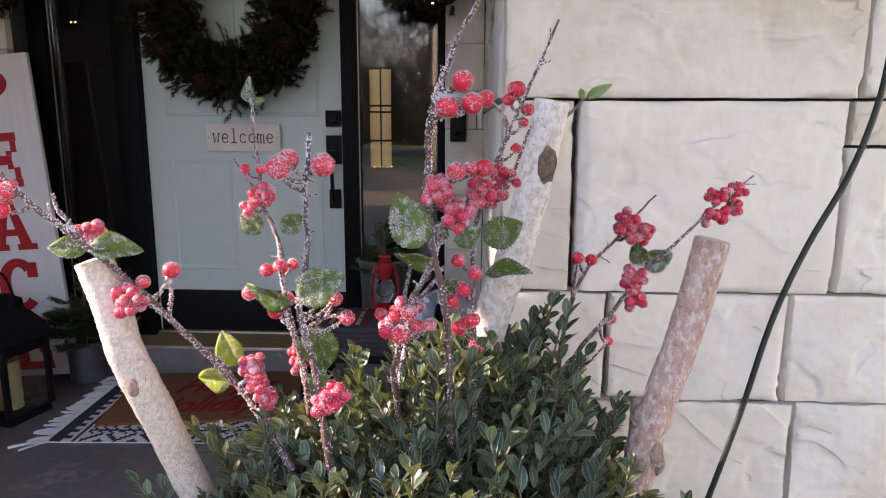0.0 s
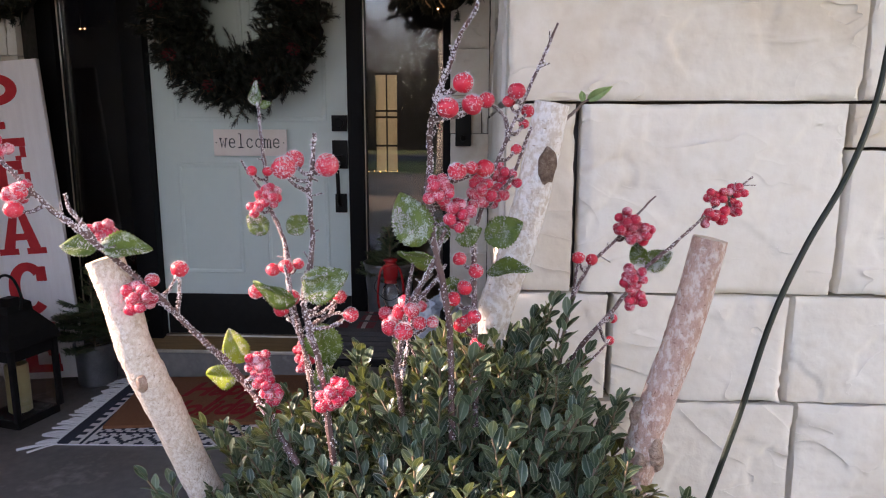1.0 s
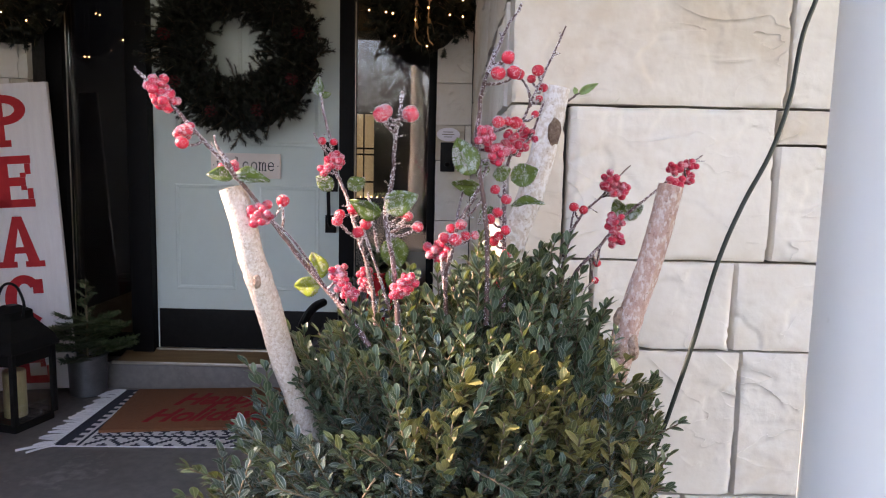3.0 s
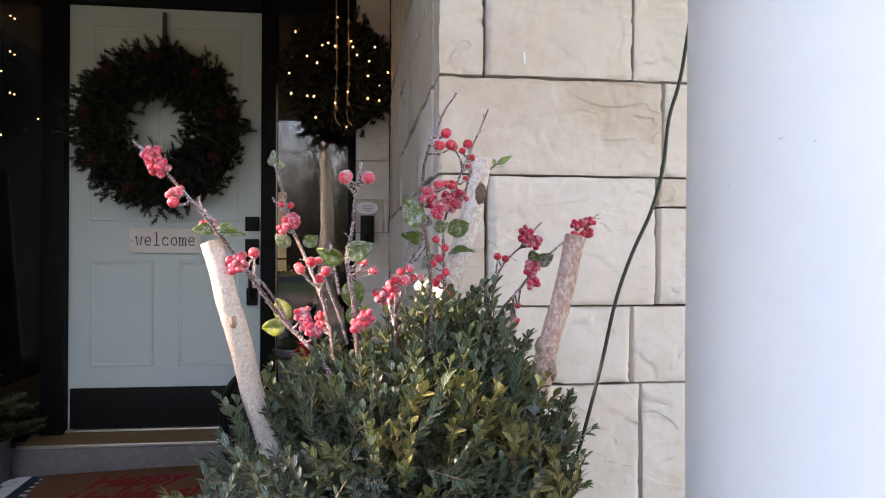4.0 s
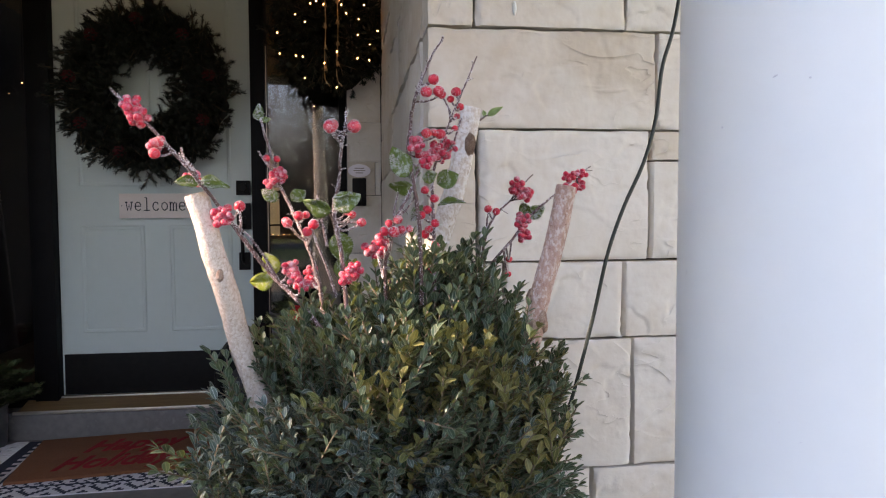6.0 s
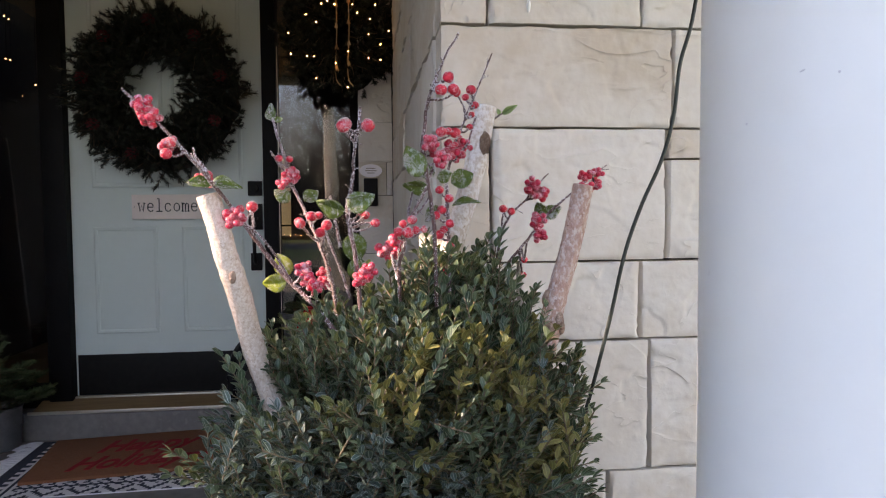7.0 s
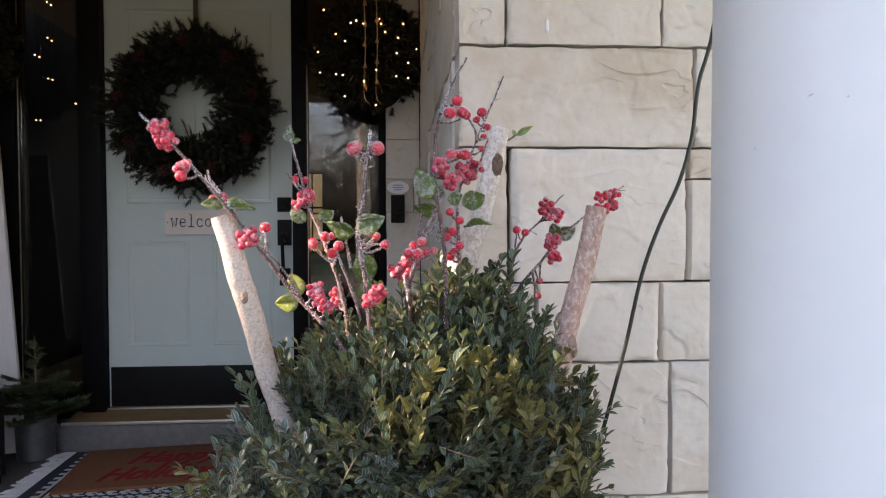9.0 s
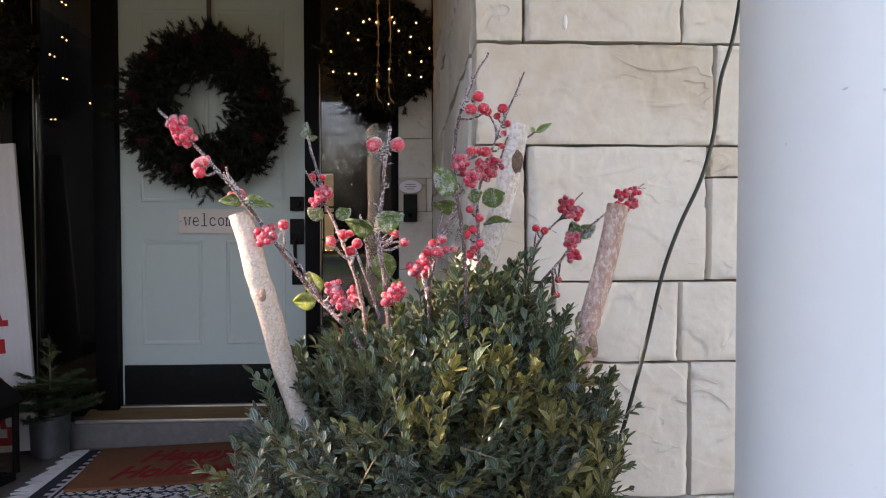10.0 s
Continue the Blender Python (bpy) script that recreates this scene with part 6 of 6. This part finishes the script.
for k in range(6):
    bm = bmesh.new()
    nx, ny = 24, 14
    grid = []
    for i in range(nx + 1):
        row = []
        for j in range(ny + 1):
            u, v = i / nx * 2 - 1, j / ny * 2 - 1
            z = 0.019 * k + 0.017 + 0.006 * noise.noise(Vector((u * 2, v * 2, k))) - 0.012 * (abs(u) ** 8 + abs(v) ** 8)
            row.append(bm.verts.new((u * (0.235 - 0.006 * k), v * (0.16 - 0.005 * k), z)))
        grid.append(row)
    for i in range(nx):
        for j in range(ny):
            f = bm.faces.new((grid[i][j], grid[i + 1][j], grid[i + 1][j + 1], grid[i][j + 1]))
            f.material_index = 1 if i % 6 in (0, 1) or j % 5 == 0 else (2 if i % 6 == 3 else 0)
    geo = bmesh.ops.extrude_face_region(bm, geom=bm.faces[:])["geom"]
    bmesh.ops.translate(bm, verts=[v for v in geo if isinstance(v, bmesh.types.BMVert)], vec=(0, 0, -0.016))
    part("fold", bm, [M_PLAID_RED, M_PLAID_DARK, M_PLAID_PALE], blanket)
bucket = thing("zinc_bucket", "galvanised bucket holding dark evergreen sprigs", "bucket", (-0.42, 1.895, 0.296))
part("body", lathe([(0.0, 0.003), (0.075, 0.0), (0.08, 0.004), (0.105, 0.30), (0.11, 0.303), (0.11, 0.31), (0.104, 0.31), (0.1, 0.29), (0.095, 0.22), (0, 0.22)], 36), M_ZINC, bucket)
part("rim_band", lathe([(0.0955, 0.22), (0.0985, 0.222), (0.0995, 0.232), (0.0975, 0.234)], 36), M_ZINC, bucket)
little_fir((-0.42, 1.895, 0.516), 0.24, 0.14, 12, "dark evergreen sprigs standing in the bucket")
lamp = thing("hurricane_lamp", "red hurricane lamp with a clear glass chimney", "lamp", (-0.388, 1.70, 0.410))
lamp.scale = (0.82, 0.82, 0.86)
part("tank", lathe([(0.0, 0.0), (0.058, 0.0), (0.062, 0.006), (0.06, 0.04), (0.035, 0.058), (0.028, 0.066), (0.0, 0.066)], 30), M_RED, lamp)
g = part("chimney", lathe([(0.026, 0.066), (0.042, 0.10), (0.046, 0.125), (0.034, 0.165), (0.028, 0.175)], 30), M_GLASS, lamp, "clear bulbous glass")
g.visible_shadow = False
part("crown", lathe([(0.0, 0.29), (0.03, 0.288), (0.034, 0.278), (0.026, 0.272), (0.026, 0.262), (0.036, 0.255), (0.036, 0.20), (0.03, 0.19), (0.032, 0.175), (0.0, 0.175)], 30), M_RED, lamp)
for sx in (-1, 1):
    part("side_tube", tube(smooth_line([(sx * 0.05, 0, 0.03), (sx * 0.062, 0, 0.08), (sx * 0.06, 0, 0.17), (sx * 0.045, 0, 0.235), (sx * 0.03, 0, 0.245)], 14), 0.006, 8), M_RED, lamp)
part("bail", tube(smooth_line([(-0.06, 0, 0.2), (-0.075, -0.03, 0.15), (0, -0.05, 0.1), (0.075, -0.03, 0.15), (0.06, 0, 0.2)], 18), 0.0018, 6), M_BLACK_METAL, lamp)
cush = thing("knitted_cushion", "pale blue knitted cushion leaning on the chair arm", "cushion", (-0.205, 1.68, 0.41), ry=24, rz=-22)
bm = bmesh.new()
bmesh.ops.create_cube(bm, size=2)
bmesh.ops.subdivide_edges(bm, edges=bm.edges, cuts=31, use_grid_fill=True)
for v in bm.verts:
    x, y, z = v.co
    v.co = Vector((x * 0.05 * (0.15 + 0.85 * (1 - y ** 4) * (1 - z ** 4)), y * 0.14, z * 0.13 + 0.0))
    v.co.x += x * 0.006 * math.sin(z * 21 + 5.0 * abs((y * 2.5) % 1.0 - 0.5))
part("cover", bm, M_DENIM, cush)

# ---- yard seen in the glass, with hedges added to hold back light ----
drive = finish(box(-5.5, 1.5, -13, -1.905, -0.17, -0.12), "drive", M_PATH, smooth=False)
tagged(drive, "brown paved front walk", "path", kind="structure")
road = finish(box(-60, 60, -26, -20, -0.158, -0.14), "road", M_ROAD, smooth=False)
tagged(road, "asphalt street", "road", kind="structure")


def bare_tree(at, h, seed):
    rg = random.Random(seed)
    ob = thing("bare_tree", "leafless winter tree with fine branching", "tree", at, group="yard trees")
    trunk, crown = bmesh.new(), bmesh.new()

    def grow(p, d, L, r, n):
        q = p + d * L
        m = p.lerp(q, 0.5) + Vector((rg.uniform(-1, 1), rg.uniform(-1, 1), rg.uniform(-0.5, 1))) * L * 0.06
        tube([p, m, q], [r, r * 0.85, r * 0.7], 6 if n > 3 else 3, trunk if n >= 6 else crown, caps=False)
        if n == 0:
            return
        for k in range(3):
            s = (Matrix.Rotation(rg.uniform(0, 6.28), 3, d) @ d.orthogonal()).normalized()
            grow(p.lerp(q, rg.uniform(0.55, 1.0)), (d + s * rg.uniform(0.4, 0.95) + Vector((0, 0, 0.12))).normalized(), L * rg.uniform(0.6, 0.82), r * 0.6, n - 1)

    grow(Vector((0, 0, 0)), Vector((0, 0, 1)), h * 0.27, h * 0.0062, 6)
    part("trunk", trunk, M_TRUNK, ob)
    part("crown", crown, M_TRUNK, ob)
    return ob


pale = thing("pale_tree", "tree with a pale sunlit trunk", "tree", (-1.05, -12.8, -0.16), group="yard trees")
part("trunk", tube(smooth_line([(0, 0, 0), (0.05, 0, 2.0), (0.0, 0, 4.0), (0.1, 0, 6.5)], 16), [0.22 - 0.008 * i for i in range(16)], 14, wobble=0.15), M_BARK_GOLD, pale)
bm = bmesh.new()
rg = random.Random(31)


def limb(p, d, L, r, n):
    """A thin branch that forks into finer ones."""
    q = p + d * L
    tube([p, p.lerp(q, 0.5) + Vector((0, 0, L * 0.03)), q], [r, r * 0.85, r * 0.6], 4, bm, caps=False)
    for k in range(3 if n else 0):
        s = Vector((rg.gauss(0, 1), rg.gauss(0, 1), rg.gauss(0.3, 0.6))).normalized()
        limb(p.lerp(q, rg.uniform(0.35, 1.0)), (d + s * 0.55).normalized(), L * rg.uniform(0.55, 0.8), r * 0.55, n - 1)


for k in range(20):
    a = k * 2.4
    limb(Vector((0.03, 0, 2.9 + 0.17 * k)), Vector((math.cos(a), math.sin(a), 0.9)).normalized(), 0.9, 0.013, 3)
part("limb", bm, M_TRUNK, pale)
for at, h, sd in (((-5.0, -29, -0.16), 11, 1), ((0.5, -31, -0.16), 12, 2), ((-9, -28.5, -0.16), 10, 3), ((-2.2, -33, -0.16), 13, 5), ((-14, -27, -0.16), 10, 6), ((-7.0, -35, -0.16), 13, 8), ((-3.6, -37, -0.16), 14, 9)):
    bare_tree(at, h, sd)
for nm, label, mt, count, area in (
        ("far_thicket", "brown leafless thicket across the street", M_TRUNK, 26000, (-32, 24, -36, -31, 6.5)),
        # hedge added to keep the left glass dark and block low sky
        ("light_block_hedge", "added dark hedge that blackens the reflection in the left glass", M_EVERGREEN, 8000, (-13.5, -11.5, -24, -7.0, 5.0)),
        # unseen screen, added so the low sun only reaches the planter in dapples
        ("light_block_hedge", "added unseen evergreen screen that cuts off the low sun", M_EVERGREEN, 9000, (-13.5, -11.5, -4.5, 3.5, 6.12))):
    rg = random.Random(77)
    heap = Heap()
    x0, x1, y0, y1, top = area
    for k in range(count):
        p = Vector((rg.uniform(x0, x1), rg.uniform(y0, y1), -0.1 + top * rg.random() ** (0.8 if y1 > 0 else 1.25) * (0.75 + 0.25 * math.sin(k * 0.37))))
        s = rg.uniform(0.18, 0.5) * (1 if mt is M_EVERGREEN else 2.2)
        a = Vector((rg.uniform(-1, 1), rg.uniform(-1, 1), rg.uniform(-1, 1))).normalized() * s
        b = a.orthogonal().normalized() * s * (0.6 if mt is M_EVERGREEN else 0.07)
        heap.add(np.array([tuple(p - a), tuple(p + b), tuple(p + a), tuple(p - b)]), [(0, 1, 2, 3)])
    tagged(heap.mesh(nm, [mt], None, label, "stuff", smooth=False), category="shrubs")
